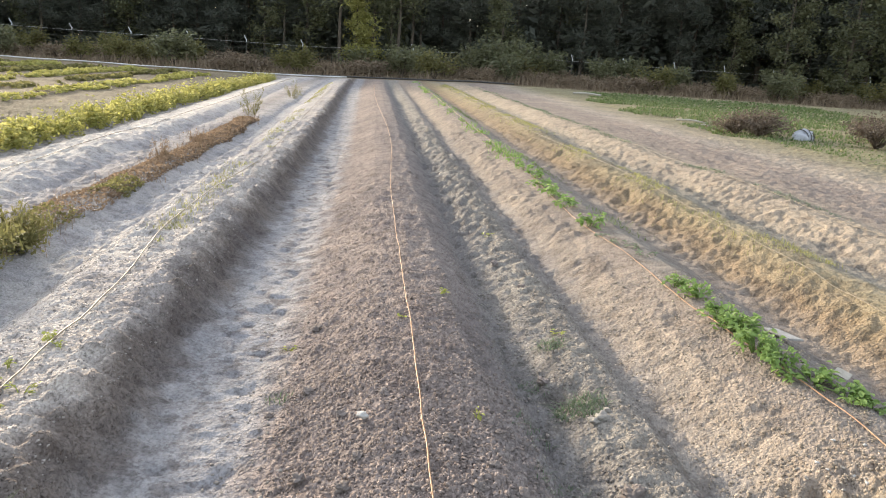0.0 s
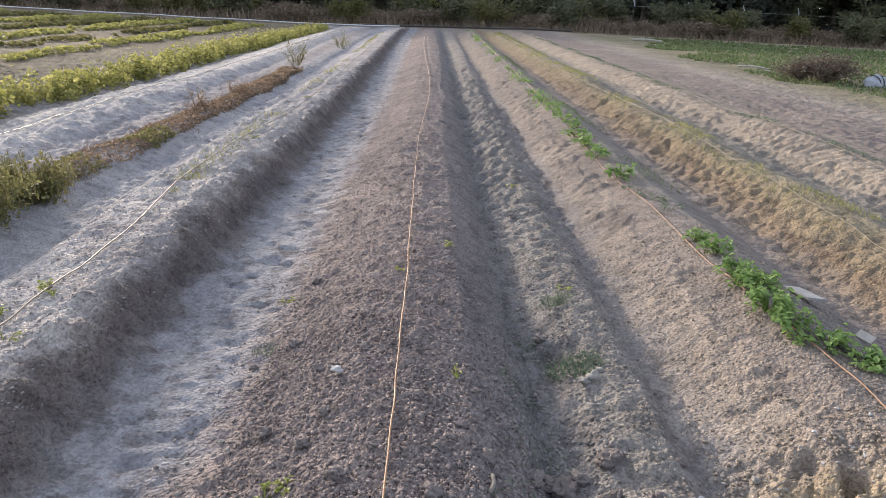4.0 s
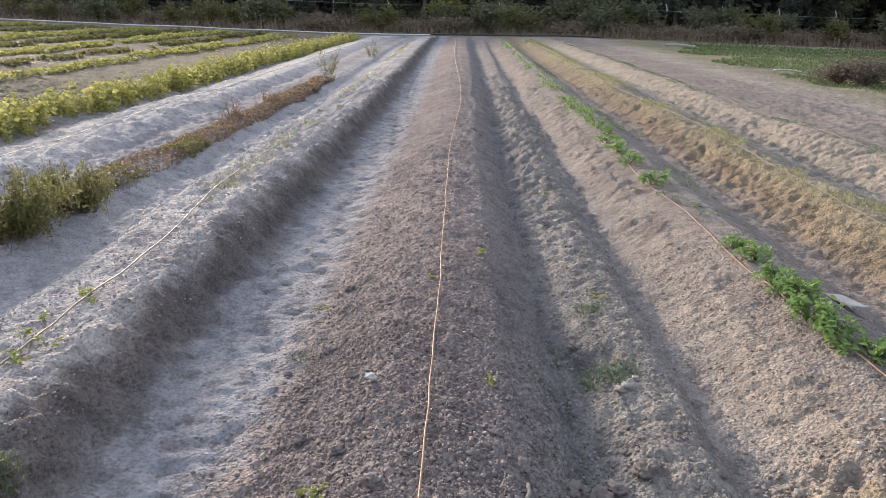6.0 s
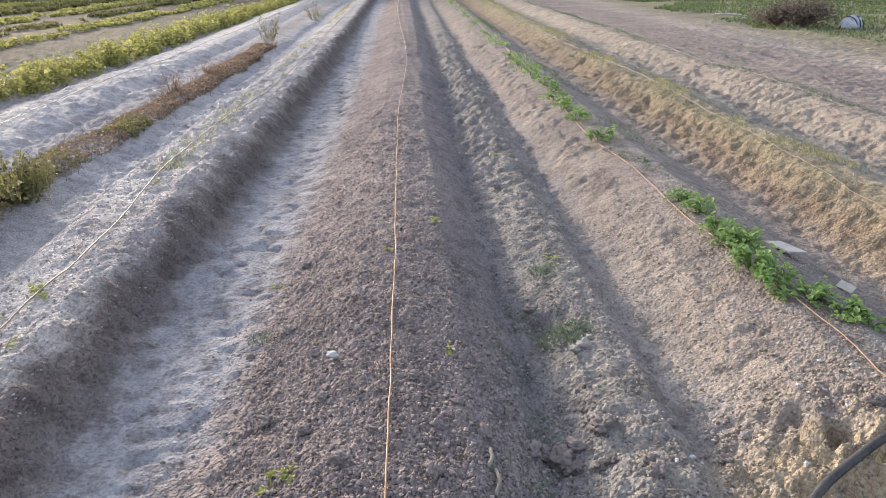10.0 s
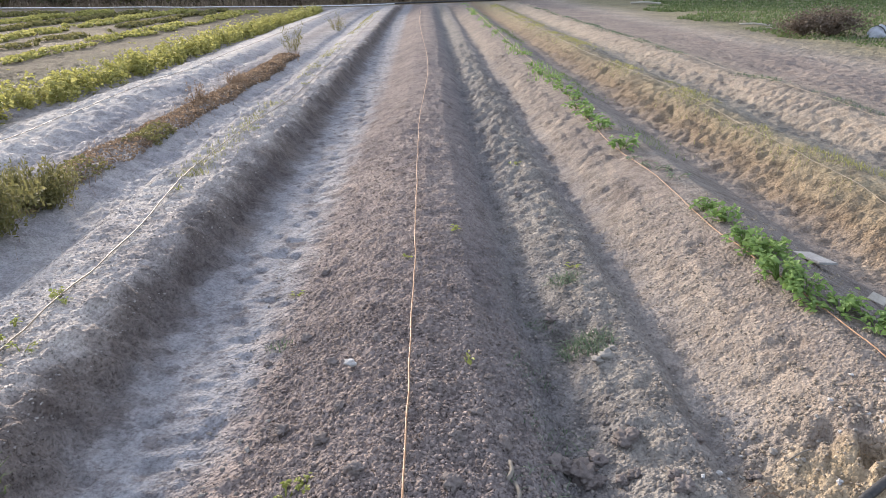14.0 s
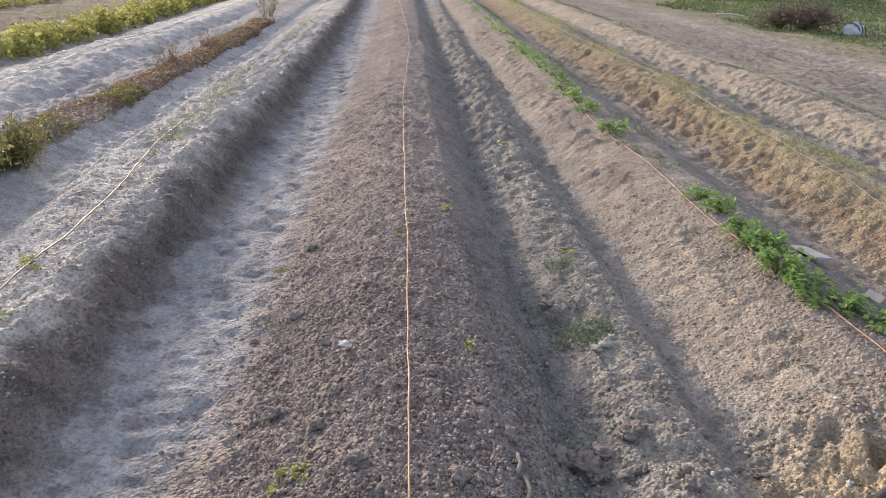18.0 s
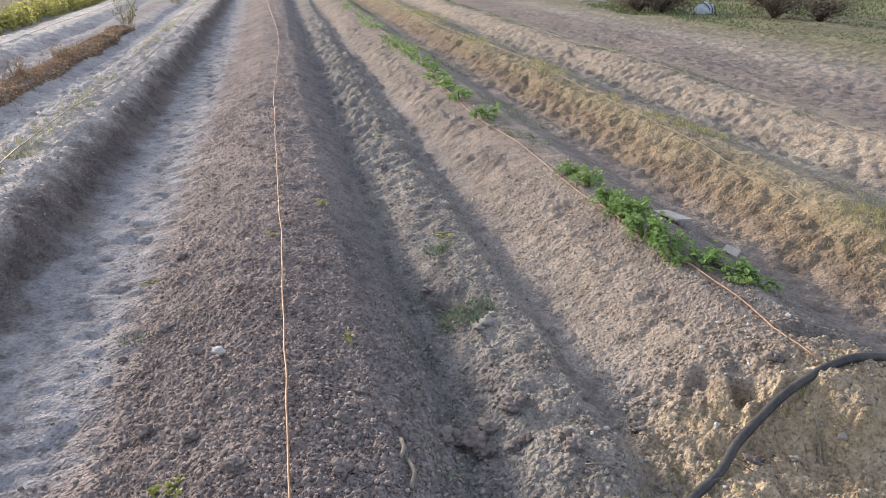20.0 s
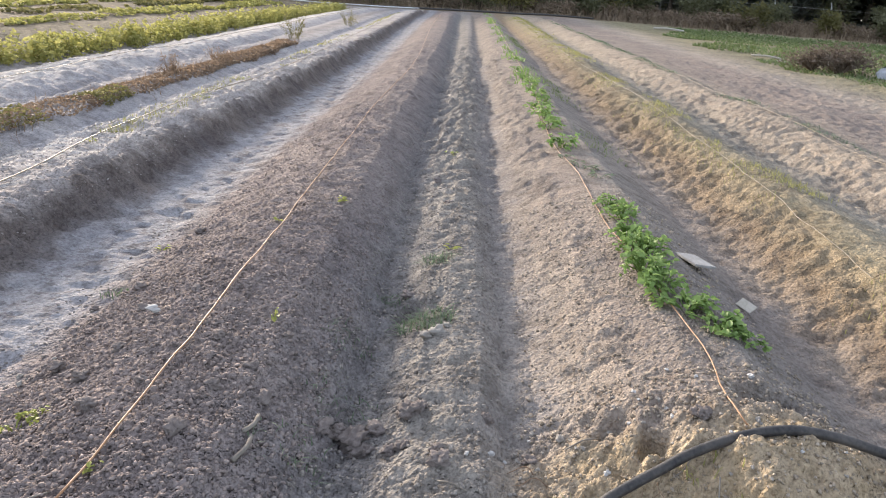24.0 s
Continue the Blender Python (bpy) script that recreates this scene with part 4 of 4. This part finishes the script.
def build_grass():
    tuft("grass_tuft", .85, 3.25, .13, 260, .045, DULL_GRASS, "low green grass tuft on the trodden furrow", 1, 2.2, .006)
    tuft("grass_tuft", .87, 3.95, .08, 130, .04, DULL_GRASS, "low green grass tuft on the trodden furrow", 2, 2.2)
    tuft("grass_tuft", .55, 3.0, .12, 70, .03, DULL_GRASS, "sparse green grass in the shaded furrow", 3, 2.0, .004)
    tuft("grass_tuft", .60, 2.55, .14, 80, .03, DULL_GRASS, "sparse green grass in the shaded furrow", 4, 2.0, .004)
    tuft("grass_tuft", -.6, 3.4, .07, 40, .04, DULL_GRASS, "low green grass tuft on the trodden furrow", 5)
    tuft("grass_tuft", 1.30, 2.03, .10, 60, .03, THIN_GRASS, "dry straw-coloured grass at the bed end", 6, 1.8, .003)
    tuft("grass_tuft", -1.3, 2.2, .07, 90, .08, GRASS, "low green weed at the foot of the pale bed", 7)
    tuft("grass_tuft", 1.72, 2.12, .10, 16, .05, THIN_GRASS, "dry straw-coloured grass at the bed end", 8, 1.4)
    tuft("grass_tuft", 1.2, 1.98, .16, 110, .035, THIN_GRASS, "dry straw-coloured grass at the bed end", 9, 1.6, .003)
    tuft("grass_tuft", 1.02, 1.85, .13, 70, .035, THIN_GRASS, "dry straw-coloured grass at the bed end", 10, 1.6, .003)
    tuft("grass_tuft", .68, 3.55, .08, 60, .03, DULL_GRASS, "sparse green grass in the shaded furrow", 11, 2.0, .004)
    tuft("grass_tuft", .5, 2.2, .12, 60, .03, DULL_GRASS, "sparse green grass in the shaded furrow", 12, 2.0, .004)
    strip_of_grass("bed_grass", lambda y: 3.36 + 0 * y, 3.2, 40, .2, 16000, .05, THIN_GRASS, "thin yellow-green grass on the tan bed", 11, gap=.05, patch=.8, width=.004)
    strip_of_grass("crop_line", lambda y: 1.86 + 0 * y, 11, 40, .10, 1500, .08, CROP, "line of small green crop plants on the tan bed", 21, width=.006, gap=.1, patch=.9)
    strip_of_grass("bed_weeds", lambda y: 4.72 + 0 * y, 4.0, 40, .08, 7000, .045, DULL_GRASS, "thin line of low green weeds on the outer tan bed", 12, gap=.15, patch=.7, lean=2.0, width=.005)
    strip_of_grass("furrow_grass", lambda y: 2.25 + 0 * y, 4.5, 30, .12, 2600, .04, GRASS, "low sparse grass beside the crop plants", 13, gap=.15)
    strip_of_grass("seedling_line", lambda y: -1.7 - .02 * y, 6, 36, .08, 2200, .045, THIN_GRASS, "faint line of seedlings on the pale bed", 14, gap=-.1)
    # the weedy row between the pale beds
    row_crop("reddish_weeds", -3.0, 3.3, 16.5, .26, .07, 8500, RED_WEED, "matted reddish-brown weeds in the furrow", 15, .026, 1.3, -1.1)
    row_crop("olive_weeds", -2.96, 4.2, 8.5, .20, .13, 4200, OLIVE, "olive-green bushy weeds in the furrow", 17, .024, 1.3, -.1)
    strip_of_grass("weed_stalks", lambda y: -3.0 + 0 * y, 3.4, 17, .15, 1500, .12, RED_WEED, "thin dry weed stalks in the furrow", 18, width=.005, gap=-.2, lean=.9)
    for x, y, w, t, m, lab, sd, lv in ((-2.9, 4.85, .46, .50, OLIVE, "olive-green bushy weed growing in the furrow", 201, 1900), (-2.85, 5.6, .32, .36, OLIVE, "olive-green bushy weed growing in the furrow", 202, 1300),
                                       (-3.05, 4.0, .25, .25, RED_WEED, "low rust-brown weed in the furrow", 203, 800), (-3.1, 17.8, .38, .85, OLIVE, "thin upright olive weed standing in the furrow", 204, 170),
                                       (-2.85, 24.3, .4, .65, OLIVE, "thin upright olive weed standing in the furrow", 205, 170), (-3.1, 10.4, .2, .30, RED_WEED, "thin reddish weed standing in the furrow", 206, 150), (-3.0, 12.2, .2, .28, RED_WEED, "thin reddish weed standing in the furrow", 207, 150)):
        b = wispy_weed(sd, w, t, lv, m)
        b.matrix_world = pose(x, y, H(x, y) - .01)
        tagged(b, lab, "weed", "weeds in the furrow")


def row_crop(name, x0, y0, y1, wide, tall, n, mat, label, seed, size=.09, power=1.7, gap=-2.0):
    rng = np.random.default_rng(seed)
    py = y0 + (y1 - y0) * rng.uniform(0, 1, n) ** power
    a = rng.uniform(0, np.pi, n)
    r = rng.uniform(.5, 1, n) ** .5 * (1 + .25 * vnoise(py, py * 0, .8, seed % 6))
    px = x0 + np.cos(a) * wide * r + .12 * vnoise(py, py * 0 + 3, 2.2, seed % 6)
    pz = height(px, py, False) + np.sin(a) * tall * r * (.85 + .3 * vnoise(px, py, .5, 1)) + .02
    keep = vnoise(px, py, 1.1, seed % 5) > gap
    c = np.stack([px, py, pz], 1)[keep]
    v, f = leaf_quads(rng, c, size * np.maximum(.8, c[:, 1] / (16 if size > .05 else 7)), .6, 1.3)
    return tagged(part(name, raw(name, v, f, mat), None), label, "crop row", kind="stuff")


def build_rows():
    models = []
    for k in range(3):
        rng = np.random.default_rng(400 + k)
        m = thing("row_crop_plant", "", "")
        ends = [(math.cos(a) * r, math.sin(a) * r, h) for a, r, h in zip(rng.uniform(0, 6.28, 9), rng.uniform(.1, .42, 9), rng.uniform(.2, .42, 9))]
        v, f = joined([tube([(0, 0, -.02), (e[0] * .4, e[1] * .4, e[2] * .7), e], [.008, .006, .003], 4) for e in ends])
        part("stem", raw("stem", v, f, HEDGE), None, m)
        c = np.concatenate([np.array(e) * [1, 1, u] + rng.normal(0, .06, (12, 3)) for e in ends for u in (.2, .45, .75, 1.0)])
        c[:, 2] = np.maximum(c[:, 2], .03)
        v, f = leaf_quads(rng, c, .055, .6, 1.3)
        part("foliage", raw("foliage", v, f, HEDGE), None, m)
        models.append(m)
    rng = np.random.default_rng(31)
    for y in np.arange(6.6, 40, .36):
        x, s = -5.8 + rng.normal(0, .07), rng.uniform(.85, 1.15)
        placed(models[rng.integers(3)], x, y, rng.uniform(0, 360), (s, s, s), "bright yellow-green leafy plant of the dense crop row", "crop plant", "plants of the dense crop row")
    for m in models:
        drop_model(m)
    row_crop("low_crop_row", -9.4, 9, 41, 0.38, 0.09, 2880, HEDGE, "low patchy green crop row", 32, gap=-.4)
    row_crop("low_crop_row", -11.2, 11, 42, 0.38, 0.10, 2880, OLIVE, "low patchy olive crop row", 33, gap=-.4)
    row_crop("low_crop_row", -13.2, 13, 42, 0.45, 0.12, 3360, HEDGE, "low patchy green crop row", 34, gap=-.4)
    row_crop("low_crop_row", -15.3, 15, 42, 0.45, 0.10, 2880, OLIVE, "low patchy olive crop row", 35, gap=-.4)
    row_crop("low_crop_row", -17.6, 17, 42, 0.52, 0.12, 3360, HEDGE, "low patchy green crop row", 36, gap=-.4)
    row_crop("low_crop_row", -20.5, 20, 42, 0.60, 0.10, 2880, OLIVE, "low patchy olive crop row", 37, gap=-.4)
    row_crop("low_crop_row", -24, 22, 42, 0.68, 0.12, 2880, HEDGE, "low patchy green crop row", 38, gap=-.4)


def build_right_verge():
    rng = np.random.default_rng(41)
    n = 24000
    py = 9 + 35 * rng.uniform(0, 1, n) ** 1.3
    left = np.interp(py, [9, 11, 16, 23, 31, 44], [9.6, 9.5, 9.2, 9.0, 9.3, 12.3])
    px = left + rng.uniform(0, 1, n) ** 1.4 * 14 + .5 * vnoise(py, py, 1.5, 2)
    keep = vnoise(px, py, 1.6, 3) + .8 * np.clip((px - left) / 2, 0, 1) > .1
    px, py = px[keep], py[keep]
    v, f = blades(rng, np.stack([px, py, height(px, py, False) - .01], 1), .04 + .08 * smooth((py - 13) / 8), .02 * np.maximum(1, py / 9), 1.3)
    tagged(part("verge_grass", raw("verge_grass", v, f, GRASS), None), "green grass verge beside the bare field", "grass", kind="stuff")
    for i, (x, y, w, t) in enumerate(((9.5, 19.0, .7, .5), (10.2, 19.0, .9, .7), (10.6, 19.6, .8, .6), (12.0, 16.8, .8, .75), (12.7, 16.0, .8, .6), (13.2, 18.6, 1.0, .7))):
        b = bush("brush_heap", 300 + i, w, t, 420, BRUSH, .045, 60, BRUSH)
        b.matrix_world = pose(x, y, H(x, y) - .02)
        tagged(b, "heap of dry brown brush on the grass verge", "brush pile", "brush heaps")


build_crops()
build_grass()
build_rows()
build_right_verge()
# ---- stones, clods and litter ----
def rounded(seed, subdiv=2, rough=.22, squash=.75, crumbly=0.0):
    """A lumpy stone or clod of radius 1."""
    b = bmesh.new()
    bmesh.ops.create_icosphere(b, subdivisions=subdiv, radius=1)
    o = Vector((seed * 3.1, seed * 1.7, seed * .9))
    for v in b.verts:
        k = 1 + rough * noise.noise(v.co * 1.3 + o) + rough * .5 * noise.noise(v.co * 3.1 + o) + crumbly * abs(noise.noise(v.co * 5.3 + o)) + crumbly * .6 * noise.noise(v.co * 9.7 + o) + crumbly * .45 * noise.noise(v.co * 19 + o)
        v.co *= k
        v.co.z *= squash
    for f in b.faces:
        f.smooth = True
    me = bpy.data.meshes.new("stone")
    b.to_mesh(me)
    b.free()
    return me


def build_stones():
    shapes, clods = [rounded(i, 3, .8) for i in range(4)], [rounded(i + 9, 4, .8, .65, .34) for i in range(4)]
    for m in shapes:
        m.materials.append(STONE)
    for m in clods:
        m.materials.append(CLOD)
    rng = np.random.default_rng(3)
    white = "pale limestone pebble lying on the soil"
    for i, (x, y, r) in enumerate(((-.187, 2.885, .025), (-.60, 2.66, .014), (-.55, 2.58, .014), (.905, 3.10, .038), (.862, 3.07, .026), (.945, 3.15, .020), (1.11, 2.32, .013), (1.26, 2.5, .012), (1.34, 2.42, .016),
                                   (1.45, 2.2, .012), (1.62, 2.02, .015), (1.78, 2.02, .018), (1.30, 1.85, .016), (1.12, 1.72, .014), (1.52, 2.5, .010), (.98, 2.2, .010), (-.75, 1.75, .015), (2.0, 2.62, .014), (1.9, 2.3, .012), (1.05, 2.05, .012), (1.17, 2.16, .009), (1.22, 2.27, .011), (1.36, 2.12, .008), (1.08, 2.2, .008), (1.4, 2.33, .009), (1.55, 2.4, .009), (1.3, 2.0, .008), (1.66, 2.5, .010), (1.84, 2.45, .011), (2.06, 2.5, .012), (2.12, 2.56, .010), (1.96, 2.52, .009), (-.66, 2.35, .010), (-.5, 2.72, .011))):
        ob = new("pebble", shapes[i % 4])
        ob.matrix_world = pose(x, y, H(x, y) + r * (.85 if i == 0 else .35), 0, 0, rng.uniform(0, 360)) @ Matrix.Diagonal((r * .9, r * .72, r * .7, 1))
        if i in (0, 6, 9, 17, 25, 31):
            ob.material_slots[0].link = "OBJECT"
            ob.material_slots[0].material = WHITE_STONE
        tagged(ob, white, "stone", "pale pebbles")
    for i in range(64):
        x, y, r = rng.uniform(1.0, 2.2), rng.uniform(1.75, 2.7), rng.uniform(.004, .009)
        ob = new("pebble", shapes[i % 4])
        ob.matrix_world = pose(x, y, H(x, y) + r * .3, 0, 0, rng.uniform(0, 360)) @ Matrix.Diagonal((r, r * .8, r * .7, 1))
        if i % 3 == 0:
            ob.material_slots[0].link = "OBJECT"
            ob.material_slots[0].material = WHITE_STONE
        tagged(ob, "tiny pebble on the crumbled bed end", "stone", "tiny pebbles at the bed end")
    for i, (x, y, r) in enumerate(((.665, 2.40, .052), (.60, 2.42, .036), (.73, 2.46, .034), (.84, 2.50, .040), (.87, 2.53, .03), (.94, 2.27, .02), (1.24, 2.33, .025), (1.10, 2.5, .022), (-.45, 3.35, .028), (-.62, 3.25, .02), (-.1, 3.1, .02), (-.25, 2.45, .025),
                                   (.0, 2.35, .024), (-.35, 2.05, .03), (.3, 2.5, .022), (.2, 2.1, .028), (-.5, 2.2, .025), (1.75, 2.35, .03), (1.5, 2.05, .028), (.75, 3.6, .03), (.9, 5.0, .03), (.8, 5.6, .03), (-.48, 4.2, .025), (.95, 2.2, .03), (.70, 2.35, .035), (.79, 2.33, .026), (.56, 2.4, .03), (.83, 2.33, .022), (-.2, 2.62, .024), (.14, 2.66, .022), (-.42, 2.6, .024), (.36, 2.75, .02), (-.1, 2.2, .026), (.22, 2.35, .025), (-.28, 3.0, .022), (.38, 2.35, .026))):
        ob = new("soil_clod", clods[i % 4])
        ob.matrix_world = pose(x, y, H(x, y) + r * .35, rng.uniform(-20, 20), 0, rng.uniform(0, 360)) @ Matrix.Scale(r * .85, 4)
        tagged(ob, "rounded grey-brown clod of dry soil", "clod", "soil clods")


def scatter(name, label, boxes, mat, seed, radii, squash=.8):
    """Many small crumbs of soil in one mesh; boxes: x from, x to, y from, y to, how many."""
    rng = np.random.default_rng(seed)
    b = bmesh.new()
    bmesh.ops.create_icosphere(b, subdivisions=1, radius=1)
    bv = np.array([v.co[:] for v in b.verts])
    bf = np.array([[v.index for v in f.verts] for f in b.faces])
    b.free()
    x = np.concatenate([rng.uniform(a, c, n) for a, c, d, e, n in boxes])
    y = np.concatenate([d + (e - d) * rng.uniform(0, 1, n) ** 1.5 for a, c, d, e, n in boxes])
    n = len(x)
    r = np.minimum(radii * np.exp(rng.normal(0, .4, n)), radii * 1.9)
    lump = bv[None] * (1 + rng.normal(0, .32, (n, len(bv), 1)))
    ang = rng.uniform(0, 2 * np.pi, n)
    rot = np.stack([np.stack([np.cos(ang), -np.sin(ang)], -1), np.stack([np.sin(ang), np.cos(ang)], -1)], 1)
    v = lump * r[:, None, None] * np.array([1.15, .95, squash])
    v[:, :, :2] = np.einsum("nij,nkj->nki", rot, v[:, :, :2])
    v += np.stack([x, y, height(x, y) + r * .25], 1)[:, None]
    f = (np.arange(n)[:, None, None] * len(bv) + bf[None]).reshape(-1, 3)
    me = bpy.data.meshes.new(name)
    me.vertices.add(n * len(bv))
    me.vertices.foreach_set("co", v.astype(np.float32).ravel())
    me.loops.add(f.size)
    me.loops.foreach_set("vertex_index", f.astype(np.int32).ravel())
    me.polygons.add(len(f))
    me.polygons.foreach_set("loop_start", np.arange(0, f.size, 3, dtype=np.int32))
    me.update(calc_edges=True)
    me.shade_smooth()
    me.materials.append(mat)
    return tagged(new(name, me), label, "soil crumbs", kind="stuff")


def island_soil(name, a, b):
    m, n, l, p = material(name, .95)
    p.inputs["Specular IOR Level"].default_value = .12
    geo = n.new("ShaderNodeNewGeometry")
    col = ramp_node(n, l, geo.outputs["Random Per Island"], [(0, a), (1, b)])
    grain = ramp_node(n, l, noise_node(n, l, 60, 8, geo.outputs["Position"], .85), [(.36, (.5, .5, .5)), (.64, (1.45, 1.45, 1.45))])
    l.new(blend(n, l, 1.0, col, grain, "MULTIPLY"), p.inputs["Base Color"])
    return m


def build_crumbs():
    scatter("bed_crumbs", "fine grey-brown soil crumbs covering the tilled bed", [(-.56, .54, 1.55, 3.4, 7500), (-.56, .54, 3.2, 8.0, 3500)], island_soil("crumb_soil", (.21, .175, .16), (.30, .25, .23)), 5, .0044)
    scatter("furrow_crumbs", "grey soil crumbs in the trodden furrow", [(.5, 1.2, 1.6, 5.5, 2600), (-.8, -.5, 1.6, 4.5, 400)], island_soil("furrow_crumb_soil", (.20, .18, .165), (.31, .28, .25)), 6, .0048)
    scatter("pale_crumbs", "pale grey soil crumbs on the outer bed", [(-2.2, -1.3, 1.8, 6.5, 2600)], island_soil("pale_crumb_soil", (.25, .225, .21), (.38, .345, .32)), 8, .0042)
    scatter("tan_crumbs", "tan soil crumbs and grit on the sandy bed", [(1.2, 2.3, 1.6, 2.7, 2200), (1.25, 2.3, 2.4, 5.0, 2200)], island_soil("tan_crumb_soil", (.24, .20, .155), (.38, .325, .265)), 7, .0042)


def box_mesh(name, sx, sy, sz, mat, bevel=.004, warp=0.0):
    b = bmesh.new()
    bmesh.ops.create_cube(b, size=1)
    bmesh.ops.scale(b, vec=(sx, sy, sz), verts=b.verts)
    bmesh.ops.subdivide_edges(b, edges=[e for e in b.edges if e.calc_length() > .6 * max(sx, sy)], cuts=3)
    for v in b.verts:
        v.co.z += warp * (v.co.x / sx) ** 2 + warp * .4 * math.sin(v.co.y / sy * 3)
    bmesh.ops.bevel(b, geom=b.edges[:], offset=bevel, segments=2, affect="EDGES")
    me = bpy.data.meshes.new(name)
    b.to_mesh(me)
    b.free()
    me.materials.append(mat)
    return me


def build_litter():
    ob = new("board_offcut", box_mesh("board_offcut", .12, .20, .012, BOARD, .003, .006))
    ob.matrix_world = pose(2.165, 3.83, H(2.165, 3.83) + .03, -4, 8, 14)
    tagged(ob, "grey weathered flat board offcut lying in the furrow", "board")
    ob = new("white_card", box_mesh("white_card", .05, .08, .006, BEIGE, .001, .004))
    ob.matrix_world = pose(2.31, 3.47, H(2.31, 3.47) + .03, 10, -28, 30)
    tagged(ob, "small dirty beige plastic tag lying in the furrow", "plant tag")
    # twigs
    for i, (x, y, a, n) in enumerate(((.375, 2.16, 80, .10), (.385, 2.03, 84, .13), (1.35, 2.35, 10, .10), (-.1, 1.75, 30, .12), (.95, 2.12, -20, .09), (1.7, 2.0, 70, .13), (1.62, 2.15, 40, .1))):
        dx, dy = math.cos(radians(a)) * n, math.sin(radians(a)) * n
        pts = [(x, y, H(x, y) + .006), (x + dx * .5 + dy * .1, y + dy * .5 - dx * .1, H(x + dx * .5, y + dy * .5) + .012), (x + dx, y + dy, H(x + dx, y + dy) + .006)]
        v, f = tube(curve_through(pts, .02), [.0075 if i < 2 else .0025] * len(curve_through(pts, .02)), 6)
        tagged(part("twig", raw("twig", v, f, PALE_BARK, True), None), "short dry bleached twig lying on the soil", "twig", "twigs on the soil")
    # bare roots hanging from the dug bed end
    for x, y, a, n in ((1.50, 2.02, 60, .12), (1.53, 1.98, 110, .10), (1.47, 2.06, 20, .14), (1.58, 2.05, 80, .09), (1.44, 1.98, 140, .10), (1.28, 2.2, 170, .10), (1.24, 2.24, 150, .08)):
        dx, dy = math.cos(radians(a)) * n, math.sin(radians(a)) * n
        pts = curve_through([(x + dx * u + .18 * dy * math.sin(5 * u), y + dy * u - .18 * dx * math.sin(5 * u), H(x + dx * u, y + dy * u) + .008 + .012 * math.sin(3.1 * u)) for u in (0, .25, .5, .75, 1)], .012)
        v, f = tube(pts, np.linspace(.0022, .0010, len(pts)), 5)
        tagged(part("root", raw("root", v, f, ROOT, True), None), "thin bare brown root curling from the dug soil", "root", "bare roots at the bed end")
    # poles and bag on the verge
    for x0, y0, x1, y1, r in ((9.4, 22.8, 10.15, 22.2, .028), (9.6, 21.5, 9.85, 21.3, .022), (10.4, 39.2, 11.9, 39.0, .05)):
        v, f = tube(curve_through([(x0, y0, H(x0, y0) + r), ((x0 + x1) / 2, (y0 + y1) / 2 + .03, H(x0, y0) + r + .03), (x1, y1, H(x1, y1) + r)], .15), r, 8)
        tagged(part("pale_pole", raw("pale_pole", v, f, BEIGE, True), None), "pale pole lying in the grass", "pole", "pale poles")
    b = bmesh.new()
    bmesh.ops.create_icosphere(b, subdivisions=4, radius=1)
    for v in b.verts:
        k = 1 + .22 * noise.noise(v.co * 2.0) + .10 * noise.noise(v.co * 5.0)
        v.co = Vector((v.co.x * .29 * k, v.co.y * .24 * k, max(v.co.z * .28 * k, -.1)))
    ob = part("plastic_bag", b, SACK)
    ob.data.shade_smooth()
    ob.matrix_world = pose(11.1, 18.45, H(11.1, 18.45) + .03, 0, 0, 20)
    for k in (-.1, .02, .13):
        arc = [(k + .02 * math.sin(a * 3), -.25 * math.cos(a) * (1 - 2.2 * k * k), .27 * math.sin(a) * (1 - 2.2 * k * k)) for a in np.linspace(.05, 1.9, 9)]
        v, f = tube(arc, .013, 5)
        part("stripe", raw("stripe", v, f, BLACK), None, ob, "dark printed stripe")
    tagged(ob, "crumpled dirty white striped plastic sack on the grass verge", "sack")


build_stones()
build_crumbs()
build_litter()
